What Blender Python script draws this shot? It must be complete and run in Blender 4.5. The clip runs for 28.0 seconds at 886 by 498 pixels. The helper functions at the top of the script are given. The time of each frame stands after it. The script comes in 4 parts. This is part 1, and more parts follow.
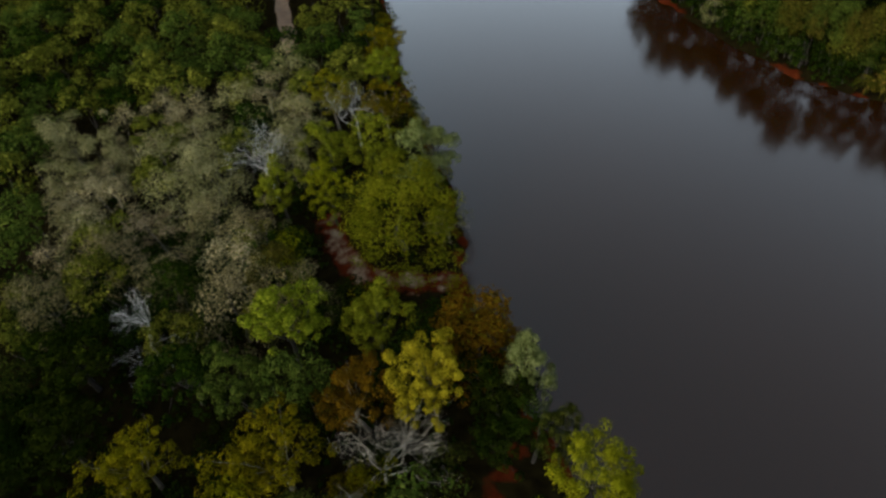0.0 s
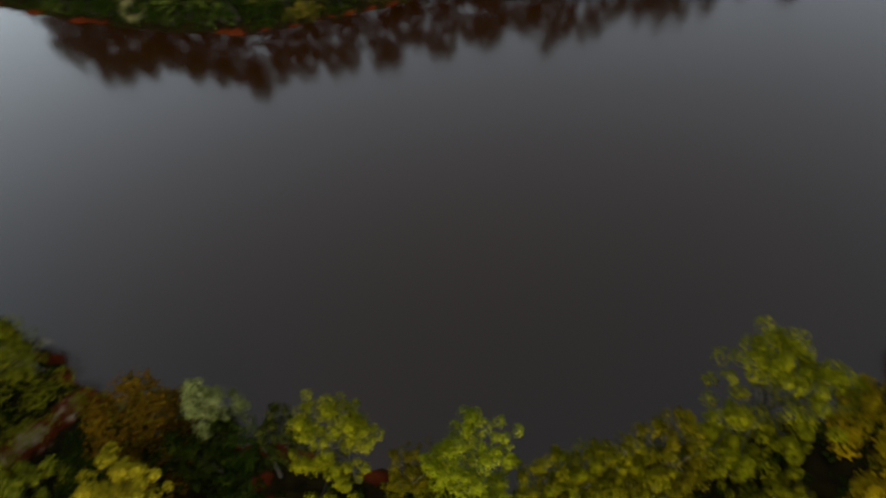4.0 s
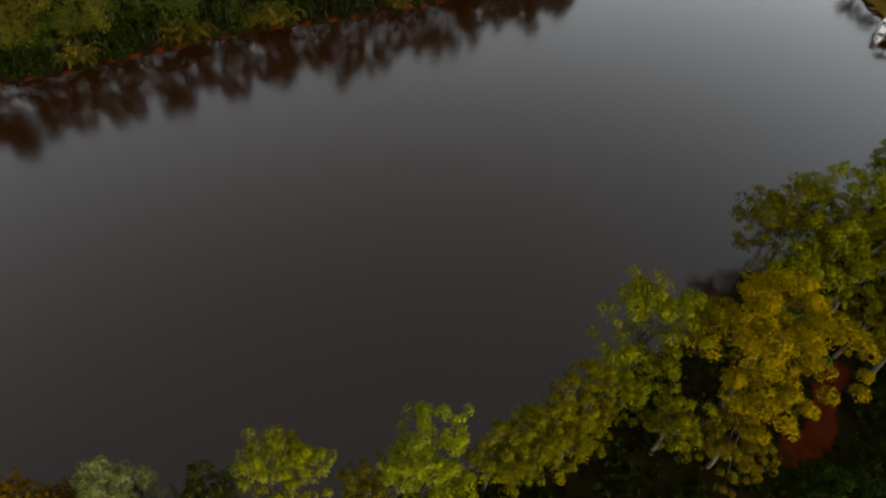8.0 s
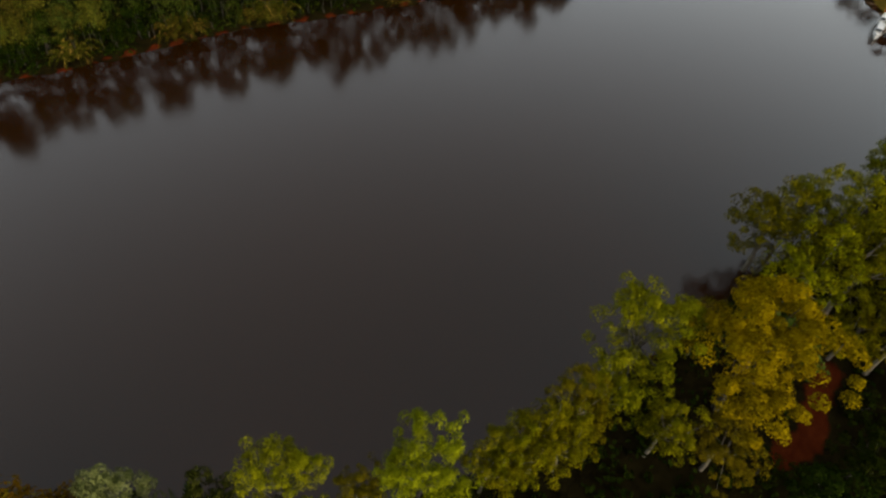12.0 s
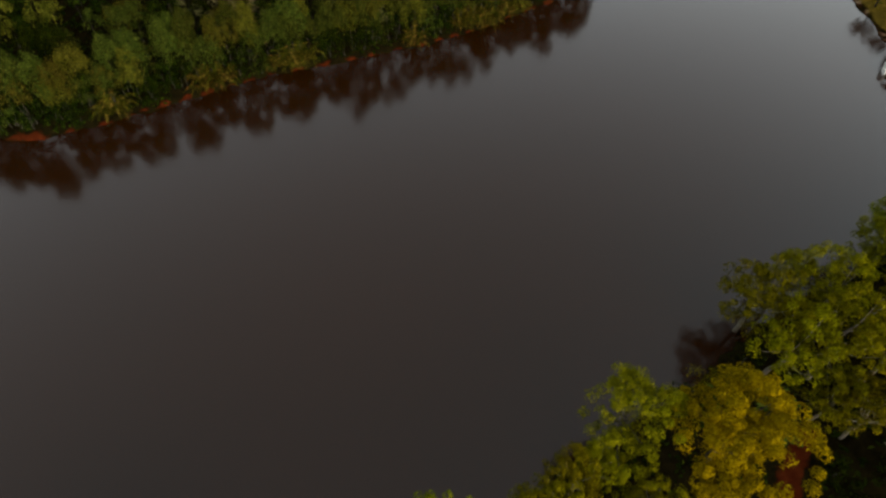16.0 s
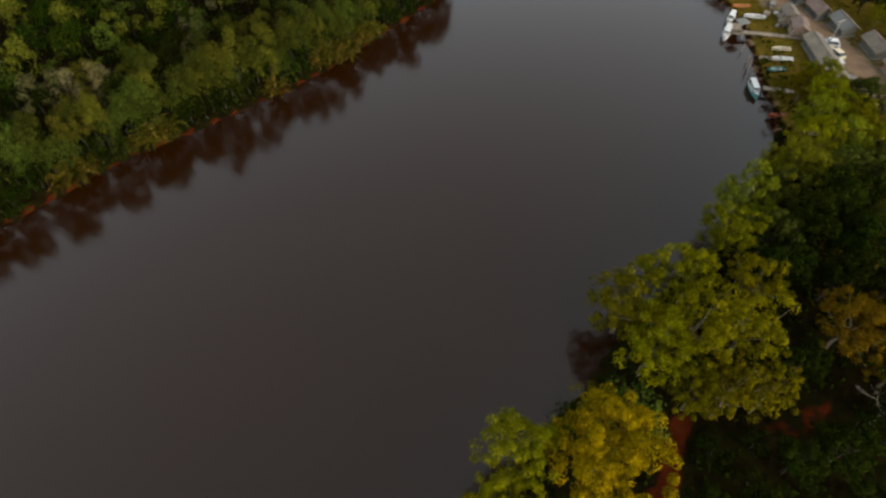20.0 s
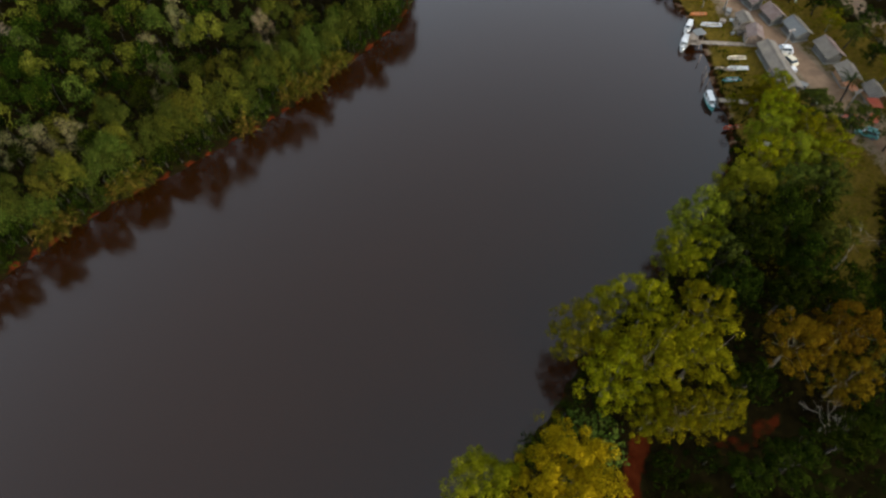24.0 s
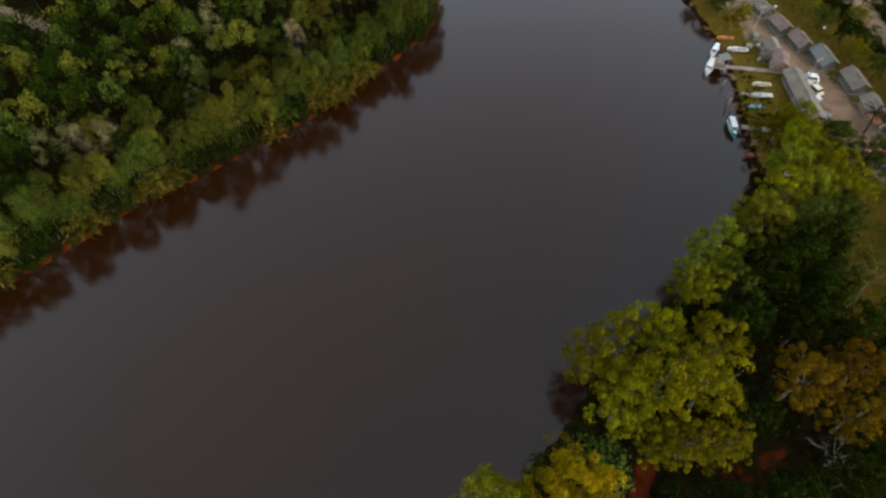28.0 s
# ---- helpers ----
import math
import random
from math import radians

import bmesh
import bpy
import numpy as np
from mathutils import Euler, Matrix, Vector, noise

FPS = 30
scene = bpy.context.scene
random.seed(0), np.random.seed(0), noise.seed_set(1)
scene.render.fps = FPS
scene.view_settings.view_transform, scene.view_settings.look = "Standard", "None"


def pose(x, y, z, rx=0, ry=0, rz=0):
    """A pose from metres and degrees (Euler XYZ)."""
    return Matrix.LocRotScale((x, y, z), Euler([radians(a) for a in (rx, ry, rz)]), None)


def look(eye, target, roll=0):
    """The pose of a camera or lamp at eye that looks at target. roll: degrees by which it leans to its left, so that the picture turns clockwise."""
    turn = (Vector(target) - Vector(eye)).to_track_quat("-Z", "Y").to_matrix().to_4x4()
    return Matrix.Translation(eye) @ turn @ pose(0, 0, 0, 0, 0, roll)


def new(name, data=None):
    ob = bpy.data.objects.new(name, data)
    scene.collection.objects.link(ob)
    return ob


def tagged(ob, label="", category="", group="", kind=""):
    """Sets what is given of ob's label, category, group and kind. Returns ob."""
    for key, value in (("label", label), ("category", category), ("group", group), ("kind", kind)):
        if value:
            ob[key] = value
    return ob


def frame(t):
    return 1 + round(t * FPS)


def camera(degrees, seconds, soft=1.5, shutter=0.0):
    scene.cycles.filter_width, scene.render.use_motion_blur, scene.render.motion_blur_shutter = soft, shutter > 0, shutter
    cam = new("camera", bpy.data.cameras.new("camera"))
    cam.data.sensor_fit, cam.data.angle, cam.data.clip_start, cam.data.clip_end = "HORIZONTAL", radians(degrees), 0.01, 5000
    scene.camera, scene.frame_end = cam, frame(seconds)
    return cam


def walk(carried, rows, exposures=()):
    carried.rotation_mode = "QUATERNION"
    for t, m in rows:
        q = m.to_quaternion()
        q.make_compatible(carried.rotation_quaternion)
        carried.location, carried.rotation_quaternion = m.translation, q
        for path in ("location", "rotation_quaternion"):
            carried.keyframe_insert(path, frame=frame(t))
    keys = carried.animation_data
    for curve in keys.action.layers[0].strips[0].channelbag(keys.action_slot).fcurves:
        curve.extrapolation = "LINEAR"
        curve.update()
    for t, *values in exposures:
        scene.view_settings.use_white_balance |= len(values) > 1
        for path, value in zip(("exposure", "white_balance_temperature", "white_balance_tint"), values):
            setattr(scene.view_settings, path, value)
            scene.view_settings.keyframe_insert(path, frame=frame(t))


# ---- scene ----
cam = camera(72.97, 28.0, soft=2.5, shutter=0.5)
PATH = [
    (0.0, pose(-0.44, -0.88, 48.12, 45.24, 6.09, 68.88)),
    (0.5, pose(-0.58, -0.91, 48.09, 46.22, 4.44, 74.32)),
    (1.0, pose(-0.63, -0.92, 48.02, 46.89, 2.80, 80.06)),
    (1.5, pose(-0.62, -0.86, 47.92, 47.02, 1.16, 77.71)),
    (2.0, pose(-0.48, -0.72, 47.88, 45.34, 4.07, 62.68)),
    (2.5, pose(-0.49, -0.61, 47.80, 45.00, 5.46, 60.24)),
    (3.0, pose(-0.03, -0.14, 47.78, 45.05, 7.11, 49.28)),
    (3.5, pose(1.36, -0.21, 47.98, 44.40, 6.47, 34.57)),
    (4.0, pose(0.97, -0.92, 48.42, 38.63, 5.72, 15.88)),
    (4.5, pose(0.17, -1.64, 48.60, 38.30, 4.85, 5.85)),
    (6.5, pose(-7.43, -5.07, 47.59, 43.06, -3.88, -6.02)),
    (7.0, pose(-7.74, -5.21, 47.66, 42.96, -4.31, -5.74)),
    (7.5, pose(-7.94, -5.38, 47.79, 42.92, -4.06, -5.60)),
    (8.0, pose(-8.15, -5.22, 47.97, 42.66, -4.05, -5.66)),
    (8.5, pose(-8.13, -5.24, 48.10, 42.54, -3.98, -5.81)),
    (9.0, pose(-8.02, -5.14, 48.15, 42.70, -4.26, -5.76)),
    (9.5, pose(-8.09, -5.07, 48.23, 42.15, -4.37, -5.68)),
    (10.0, pose(-8.11, -4.98, 48.29, 42.02, -4.16, -5.76)),
    (10.5, pose(-7.94, -4.70, 48.46, 42.45, -4.23, -5.74)),
    (11.0, pose(-7.92, -4.62, 48.63, 42.68, -3.95, -5.87)),
    (11.5, pose(-7.88, -4.51, 48.74, 42.23, -4.28, -5.72)),
    (12.0, pose(-7.97, -4.38, 49.03, 41.59, -4.20, -5.74)),
    (12.5, pose(-8.06, -4.07, 49.70, 42.00, -4.24, -5.45)),
    (14.5, pose(-8.51, -2.11, 55.03, 39.93, -3.31, -5.65)),
    (15.0, pose(-8.48, -1.38, 56.73, 39.42, -3.23, -5.41)),
    (15.5, pose(-8.21, -0.76, 58.74, 39.19, -3.58, -4.20)),
    (16.0, pose(-7.82, -0.15, 60.15, 38.80, -3.18, -4.33)),
    (16.5, pose(-7.23, 0.50, 61.27, 37.99, -3.73, -4.46)),
    (17.0, pose(-6.68, 1.14, 62.49, 37.23, -4.03, -5.08)),
    (17.5, pose(-6.05, 1.90, 63.50, 36.98, -3.24, -5.69)),
    (18.0, pose(-4.85, 2.75, 64.25, 37.64, -1.73, -8.47)),
    (18.5, pose(-2.81, 3.05, 65.41, 37.05, -1.87, -10.07)),
    (19.0, pose(-1.49, 3.58, 66.69, 36.25, -1.62, -11.98)),
    (19.5, pose(0.01, 4.28, 67.97, 36.00, -0.74, -14.37)),
    (20.0, pose(1.63, 4.88, 69.34, 36.07, -0.10, -16.44)),
    (20.5, pose(3.22, 5.40, 70.61, 35.84, 0.14, -18.27)),
    (21.0, pose(4.50, 5.86, 71.79, 35.59, 0.25, -19.40)),
    (21.5, pose(5.26, 6.24, 72.92, 35.30, 0.61, -19.20)),
    (23.5, pose(6.56, 7.38, 76.54, 34.00, 1.23, -19.07)),
    (24.0, pose(6.68, 7.66, 77.15, 34.07, 1.43, -19.34)),
    (24.5, pose(6.58, 7.89, 77.56, 33.83, 1.44, -19.71)),
    (25.0, pose(6.33, 8.05, 77.86, 33.74, 1.10, -19.74)),
    (25.5, pose(5.59, 8.21, 78.10, 33.34, 1.06, -16.63)),
    (26.0, pose(5.42, 8.42, 78.36, 33.70, 1.16, -16.94)),
    (26.5, pose(5.33, 8.70, 78.66, 33.20, 0.49, -16.53)),
    (27.0, pose(5.43, 8.97, 79.10, 33.38, 0.53, -16.30)),
    (27.5, pose(5.65, 9.19, 79.77, 33.46, 1.21, -16.15)),
    (28.0, pose(6.20, 9.45, 80.46, 33.66, 0.87, -16.45)),
]
walk(cam, PATH, [(0.0, 2.45, 6300, 3), (1.0, 2.72, 6450, 3), (2.5, 2.67, 6550, 3), (4.5, 2.45, 6850, 5), (7.0, 2.44, 7250, 6), (12.0, 2.47, 7350, 6), (18.0, 2.7, 7500, 5), (21.0, 2.9, 6900, 5), (24.0, 3.0, 6450, 6), (28.0, 3.0, 6500, 6)])

# ---- sky and light: a dull, overcast evening ----
world = bpy.data.worlds.new("world")
scene.world = world
world.use_nodes = True
wn, wl = world.node_tree.nodes, world.node_tree.links
sky = wn.new("ShaderNodeTexSky")
sky.sky_type = "NISHITA"
sky.sun_disc = False
SUN_EL, SUN_AZ = 20.0, 150.0
sky.sun_elevation, sky.sun_rotation = radians(SUN_EL), radians(SUN_AZ)
sky.air_density, sky.dust_density, sky.ozone_density = 1.0, 2.0, 1.0
grey = wn.new("ShaderNodeHueSaturation")
grey.inputs["Saturation"].default_value = 0.46
wl.new(sky.outputs["Color"], grey.inputs["Color"])
wl.new(grey.outputs["Color"], wn["Background"].inputs["Color"])
wn["Background"].inputs["Strength"].default_value = 0.15
sun = new("sun", bpy.data.lights.new("sun", "SUN"))
sun.data.energy, sun.data.angle, sun.data.color = 0.3, radians(70), (1.0, 0.93, 0.82)
az = radians(SUN_AZ)
way = Vector((math.sin(az) * math.cos(radians(SUN_EL)), math.cos(az) * math.cos(radians(SUN_EL)), math.sin(radians(SUN_EL))))
sun.matrix_world = look(way * 300, (0, 0, 0))


# ---- materials ----
def node(m, kind, **inputs):
    n = m.node_tree.nodes.new(kind)
    for key, value in inputs.items():
        n.inputs[key.replace("_", " ")].default_value = value
    return n


def mat(name, a, b, scale=1.0, rough=0.7, metal=0.0, bump=0.0, bump_scale=20.0, spec=0.2, detail=6.0, vary=0.0, space="Object"):
    """Two colours mixed by noise, with a finer bump; vary: brightness from object to object."""
    m = bpy.data.materials.new(name)
    m.use_nodes = True
    L, bsdf = m.node_tree.links, m.node_tree.nodes["Principled BSDF"]
    co = node(m, "ShaderNodeTexCoord")
    nz = node(m, "ShaderNodeTexNoise", Scale=scale, Detail=detail, Roughness=0.6)
    L.new(co.outputs[space], nz.inputs["Vector"])
    ramp = node(m, "ShaderNodeValToRGB")
    ramp.color_ramp.elements[0].position, ramp.color_ramp.elements[1].position = 0.35, 0.65
    ramp.color_ramp.elements[0].color, ramp.color_ramp.elements[1].color = (*a, 1), (*b, 1)
    L.new(nz.outputs["Fac"], ramp.inputs["Fac"])
    out = ramp.outputs["Color"]
    if vary:
        info = node(m, "ShaderNodeObjectInfo")
        span = node(m, "ShaderNodeMapRange", To_Min=1 - vary, To_Max=1 + vary)
        L.new(info.outputs["Random"], span.inputs["Value"])
        hsv = node(m, "ShaderNodeHueSaturation")
        L.new(span.outputs["Result"], hsv.inputs["Value"])
        L.new(out, hsv.inputs["Color"])
        out = hsv.outputs["Color"]
    L.new(out, bsdf.inputs["Base Color"])
    bsdf.inputs["Roughness"].default_value, bsdf.inputs["Metallic"].default_value = rough, metal
    bsdf.inputs["Specular IOR Level"].default_value = spec
    if bump:
        fine = node(m, "ShaderNodeTexNoise", Scale=bump_scale, Detail=4.0)
        L.new(co.outputs[space], fine.inputs["Vector"])
        bp = node(m, "ShaderNodeBump", Strength=bump, Distance=0.05)
        L.new(fine.outputs["Fac"], bp.inputs["Height"])
        L.new(bp.outputs["Normal"], bsdf.inputs["Normal"])
    return m


def leaf_mat(name, a, b, c, patch=0.5, hue=0.02, rough=0.55):
    """Foliage: two greens by patches of the crown, a third on single sprigs, varied from tree to tree."""
    m = bpy.data.materials.new(name)
    m.use_nodes = True
    L, bsdf = m.node_tree.links, m.node_tree.nodes["Principled BSDF"]
    co = node(m, "ShaderNodeTexCoord")
    nz = node(m, "ShaderNodeTexNoise", Scale=patch, Detail=3.0, Roughness=0.65)
    L.new(co.outputs["Object"], nz.inputs["Vector"])
    ramp = node(m, "ShaderNodeValToRGB")
    ramp.color_ramp.elements[0].position, ramp.color_ramp.elements[1].position = 0.38, 0.62
    ramp.color_ramp.elements[0].color, ramp.color_ramp.elements[1].color = (*a, 1), (*b, 1)
    L.new(nz.outputs["Fac"], ramp.inputs["Fac"])
    geo = node(m, "ShaderNodeNewGeometry")
    pick = node(m, "ShaderNodeMapRange", From_Min=0.72, From_Max=1.0)
    L.new(geo.outputs["Random Per Island"], pick.inputs["Value"])
    mix = node(m, "ShaderNodeMix")
    mix.data_type = "RGBA"
    L.new(pick.outputs["Result"], mix.inputs["Factor"])
    L.new(ramp.outputs["Color"], mix.inputs["A"])
    mix.inputs["B"].default_value = (*c, 1)
    info = node(m, "ShaderNodeObjectInfo")
    h = node(m, "ShaderNodeMapRange", To_Min=0.5 - hue, To_Max=0.5 + hue)
    L.new(info.outputs["Random"], h.inputs["Value"])
    v = node(m, "ShaderNodeMapRange", To_Min=0.75, To_Max=1.25)
    L.new(info.outputs["Random"], v.inputs["Value"])
    hsv = node(m, "ShaderNodeHueSaturation")
    L.new(h.outputs["Result"], hsv.inputs["Hue"])
    L.new(v.outputs["Result"], hsv.inputs["Value"])
    deep = node(m, "ShaderNodeMapRange", From_Min=0.0, From_Max=0.5, To_Min=0.68, To_Max=1.0)
    L.new(geo.outputs["Random Per Island"], deep.inputs["Value"])
    shade = node(m, "ShaderNodeHueSaturation")
    L.new(deep.outputs["Result"], shade.inputs["Value"])
    L.new(mix.outputs["Result"], shade.inputs["Color"])
    L.new(shade.outputs["Color"], hsv.inputs["Color"])
    L.new(hsv.outputs["Color"], bsdf.inputs["Base Color"])
    bsdf.inputs["Roughness"].default_value = rough
    bsdf.inputs["Specular IOR Level"].default_value = 0.0
    tr = node(m, "ShaderNodeBsdfTranslucent")
    L.new(hsv.outputs["Color"], tr.inputs["Color"])
    ms = node(m, "ShaderNodeMixShader", Fac=0.12)
    L.new(bsdf.outputs["BSDF"], ms.inputs[1])
    L.new(tr.outputs["BSDF"], ms.inputs[2])
    L.new(ms.outputs["Shader"], m.node_tree.nodes["Material Output"].inputs["Surface"])
    return m


LEAF = {
    "yellow": leaf_mat("leaf_yellow", (0.0368, 0.02311, 0.0005897), (0.05826, 0.03501, 0.0008255), (0.08433, 0.05284, 0.001769)),
    "olive": leaf_mat("leaf_olive", (0.02544, 0.02379, 0.0007278), (0.04152, 0.03536, 0.0009705), (0.05892, 0.05032, 0.00182)),
    "lime": leaf_mat("leaf_lime", (0.02784, 0.03205, 0.0009435), (0.04394, 0.04628, 0.001415), (0.06225, 0.06266, 0.002948)),
    "green": leaf_mat("leaf_green", (0.007898, 0.01106, 0.00158), (0.01624, 0.01949, 0.002808), (0.02808, 0.03071, 0.00544)),
    "canopy": leaf_mat("leaf_canopy", (0.01505, 0.01533, 0.001734), (0.02692, 0.02536, 0.003103), (0.04289, 0.03787, 0.006206)),
    # dark green lowered to near-black: shade of the gaps is in the colour
    "dark": leaf_mat("leaf_dark_and_shade", (0.002252, 0.004147, 0.0004147), (0.005256, 0.007603, 0.0007603), (0.00864, 0.01152, 0.00096)),
    "grey": leaf_mat("leaf_grey", (0.0462, 0.0399, 0.0147), (0.0651, 0.0546, 0.0252), (0.084, 0.07035, 0.0378)),
    "dry": leaf_mat("leaf_dry", (0.0651, 0.0483, 0.0231), (0.0882, 0.0672, 0.0378), (0.1071, 0.0861, 0.0525)),
    "rust": leaf_mat("leaf_rust", (0.02477, 0.0126, 0.0008424), (0.03656, 0.0196, 0.001179), (0.03538, 0.028, 0.001685)),
    "gold": leaf_mat("leaf_gold", (0.04942, 0.03706, 0.001685), (0.07413, 0.05683, 0.002808), (0.09882, 0.07722, 0.005616)),
    "feather": leaf_mat("leaf_feather", (0.02609, 0.02912, 0.001606), (0.04216, 0.04316, 0.00241), (0.06425, 0.06224, 0.005019)),
    "plume": leaf_mat("leaf_plume", (0.03159, 0.0365, 0.001544), (0.04914, 0.05265, 0.002387), (0.0702, 0.0702, 0.004914)),
    "fresh": leaf_mat("leaf_fresh", (0.03529, 0.04218, 0.001213), (0.05678, 0.06177, 0.00182), (0.08059, 0.08432, 0.00364)),
    "brown": leaf_mat("leaf_brown", (0.02583, 0.01685, 0.0008986), (0.03706, 0.02302, 0.001123), (0.04774, 0.03257, 0.002246)),
    "palm": leaf_mat("leaf_palm", (0.0147, 0.0150, 0.0016), (0.0267, 0.0223, 0.0026), (0.092, 0.052, 0.0115)),
    "blue": leaf_mat("leaf_blue_green", (0.02808, 0.03482, 0.007862), (0.04493, 0.05167, 0.01572), (0.06739, 0.07413, 0.02921)),
}
BARK = mat("bark", (0.004, 0.003, 0.002), (0.010, 0.0075, 0.005), 3.0, 0.85, bump=0.5, bump_scale=12)
PALE_BARK = mat("pale_bark", (0.1323, 0.1127, 0.0836), (0.2127, 0.184, 0.143), 2.0, 0.8, bump=0.4, bump_scale=15)
LIMB_BARK = mat("limb_bark", (0.030, 0.025, 0.018), (0.062, 0.053, 0.039), 2.0, 0.85)
DULL_BARK = mat("dull_bark", (0.060, 0.050, 0.036), (0.105, 0.090, 0.068), 2.0, 0.85)
SILVER_BARK = mat("silver_bark", (0.125, 0.120, 0.112), (0.185, 0.180, 0.170), 2.0, 0.8)

# water: still, tea-coloured, with faint wind ripples
WATER = bpy.data.materials.new("river_water")
WATER.use_nodes = True
wb, WL = WATER.node_tree.nodes["Principled BSDF"], WATER.node_tree.links
wco = node(WATER, "ShaderNodeTexCoord")
wmap = node(WATER, "ShaderNodeMapping", Scale=(1.0, 2.2, 1.0), Rotation=(0, 0, 0.3))
WL.new(wco.outputs["Object"], wmap.inputs["Vector"])
silt = node(WATER, "ShaderNodeTexNoise", Scale=0.03, Detail=4.0)
WL.new(wmap.outputs["Vector"], silt.inputs["Vector"])
sr = node(WATER, "ShaderNodeValToRGB")
sr.color_ramp.elements[0].color, sr.color_ramp.elements[1].color = (0.0050, 0.0015, 0.0002, 1), (0.0066, 0.0020, 0.0003, 1)
WL.new(silt.outputs["Fac"], sr.inputs["Fac"])
WL.new(sr.outputs["Color"], wb.inputs["Base Color"])
wb.inputs["Roughness"].default_value = 0.12
wb.inputs["IOR"].default_value = 1.31
wb.inputs["Specular Tint"].default_value = (0.95, 0.98, 0.95, 1)
rip = node(WATER, "ShaderNodeTexNoise", Scale=1.6, Detail=5.0, Roughness=0.55)
WL.new(wmap.outputs["Vector"], rip.inputs["Vector"])
calm = node(WATER, "ShaderNodeTexNoise", Scale=0.02, Detail=2.0)
WL.new(wco.outputs["Object"], calm.inputs["Vector"])
amt = node(WATER, "ShaderNodeMapRange", From_Min=0.35, From_Max=0.7, To_Min=0.02, To_Max=0.18)
WL.new(calm.outputs["Fac"], amt.inputs["Value"])
wbump = node(WATER, "ShaderNodeBump", Distance=0.12)
WL.new(amt.outputs["Result"], wbump.inputs["Strength"])
WL.new(rip.outputs["Fac"], wbump.inputs["Height"])
WL.new(wbump.outputs["Normal"], wb.inputs["Normal"])

# ground: forest litter, grass, red mud and sandy soil, mixed by the plan's own masks
GROUND = bpy.data.materials.new("ground_soil")
GROUND.use_nodes = True
gb, GL = GROUND.node_tree.nodes["Principled BSDF"], GROUND.node_tree.links
gco = node(GROUND, "ShaderNodeTexCoord")


def ground_ramp(scale, a, b):
    n = node(GROUND, "ShaderNodeTexNoise", Scale=scale, Detail=8.0, Roughness=0.7)
    GL.new(gco.outputs["Object"], n.inputs["Vector"])
    r = node(GROUND, "ShaderNodeValToRGB")
    r.color_ramp.elements[0].position, r.color_ramp.elements[1].position = 0.35, 0.65
    r.color_ramp.elements[0].color, r.color_ramp.elements[1].color = (*a, 1), (*b, 1)
    GL.new(n.outputs["Fac"], r.inputs["Fac"])
    return r.outputs["Color"]


# litter colour taken down to near-black, so it holds the shade between crowns
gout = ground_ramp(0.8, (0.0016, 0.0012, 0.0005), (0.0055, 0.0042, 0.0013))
gedge = node(GROUND, "ShaderNodeTexNoise", Scale=0.7, Detail=6.0)
GL.new(gco.outputs["Object"], gedge.inputs["Vector"])
for attr, colour in (("mud", ground_ramp(0.6, (0.014, 0.0022, 0.0007), (0.029, 0.0060, 0.0018))), ("grass", ground_ramp(1.2, (0.026, 0.019, 0.003), (0.052, 0.034, 0.006))),
                     ("sand", ground_ramp(0.7, (0.050, 0.036, 0.022), (0.090, 0.066, 0.042)))):
    at = node(GROUND, "ShaderNodeAttribute")
    at.attribute_name = attr
    add = node(GROUND, "ShaderNodeMath")
    add.operation = "ADD"
    GL.new(at.outputs["Fac"], add.inputs[0])
    GL.new(gedge.outputs["Fac"], add.inputs[1])
    step = node(GROUND, "ShaderNodeMapRange", From_Min=0.85, From_Max=1.1)
    GL.new(add.outputs["Value"], step.inputs["Value"])
    mx = node(GROUND, "ShaderNodeMix")
    mx.data_type = "RGBA"
    GL.new(step.outputs["Result"], mx.inputs["Factor"])
    GL.new(gout, mx.inputs["A"])
    GL.new(colour, mx.inputs["B"])
    gout = mx.outputs["Result"]
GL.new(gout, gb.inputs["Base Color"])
gb.inputs["Roughness"].default_value = 0.9
gb.inputs["Specular IOR Level"].default_value = 0.0
gbn = node(GROUND, "ShaderNodeTexNoise", Scale=6.0, Detail=6.0)
GL.new(gco.outputs["Object"], gbn.inputs["Vector"])
gbb = node(GROUND, "ShaderNodeBump", Strength=0.6, Distance=0.08)
GL.new(gbn.outputs["Fac"], gbb.inputs["Height"])
GL.new(gbb.outputs["Normal"], gb.inputs["Normal"])

WHITE_PAINT = mat("white_paint", (0.1907, 0.1907, 0.1851), (0.2693, 0.2693, 0.2637), 1.5, 0.45, vary=0.08)
TEAL_PAINT = mat("teal_paint", (0.018, 0.072, 0.072), (0.036, 0.1152, 0.108), 1.5, 0.5)
BLUE_PAINT = mat("blue_paint", (0.072, 0.12, 0.18), (0.12, 0.18, 0.24), 1.5, 0.5)
RED_PAINT = mat("red_paint", (0.126, 0.018, 0.009), (0.18, 0.033, 0.015), 1.5, 0.5, vary=0.1)
ORANGE_PAINT = mat("orange_paint", (0.15, 0.045, 0.015), (0.198, 0.072, 0.024), 1.5, 0.55, vary=0.1)
CREAM_PAINT = mat("cream_paint", (0.182, 0.1575, 0.105), (0.231, 0.203, 0.147), 1.2, 0.55, vary=0.1)
DARK_GLASS = mat("dark_glass", (0.02, 0.025, 0.03), (0.03, 0.035, 0.04), 1.0, 0.1, spec=0.6)
RUBBER = mat("rubber", (0.02, 0.02, 0.02), (0.035, 0.035, 0.035), 4.0, 0.8)
WOOD_GREY = mat("weathered_wood", (0.0672, 0.0504, 0.0357), (0.1344, 0.1092, 0.084), 2.5, 0.85, bump=0.4, bump_scale=25, vary=0.2)
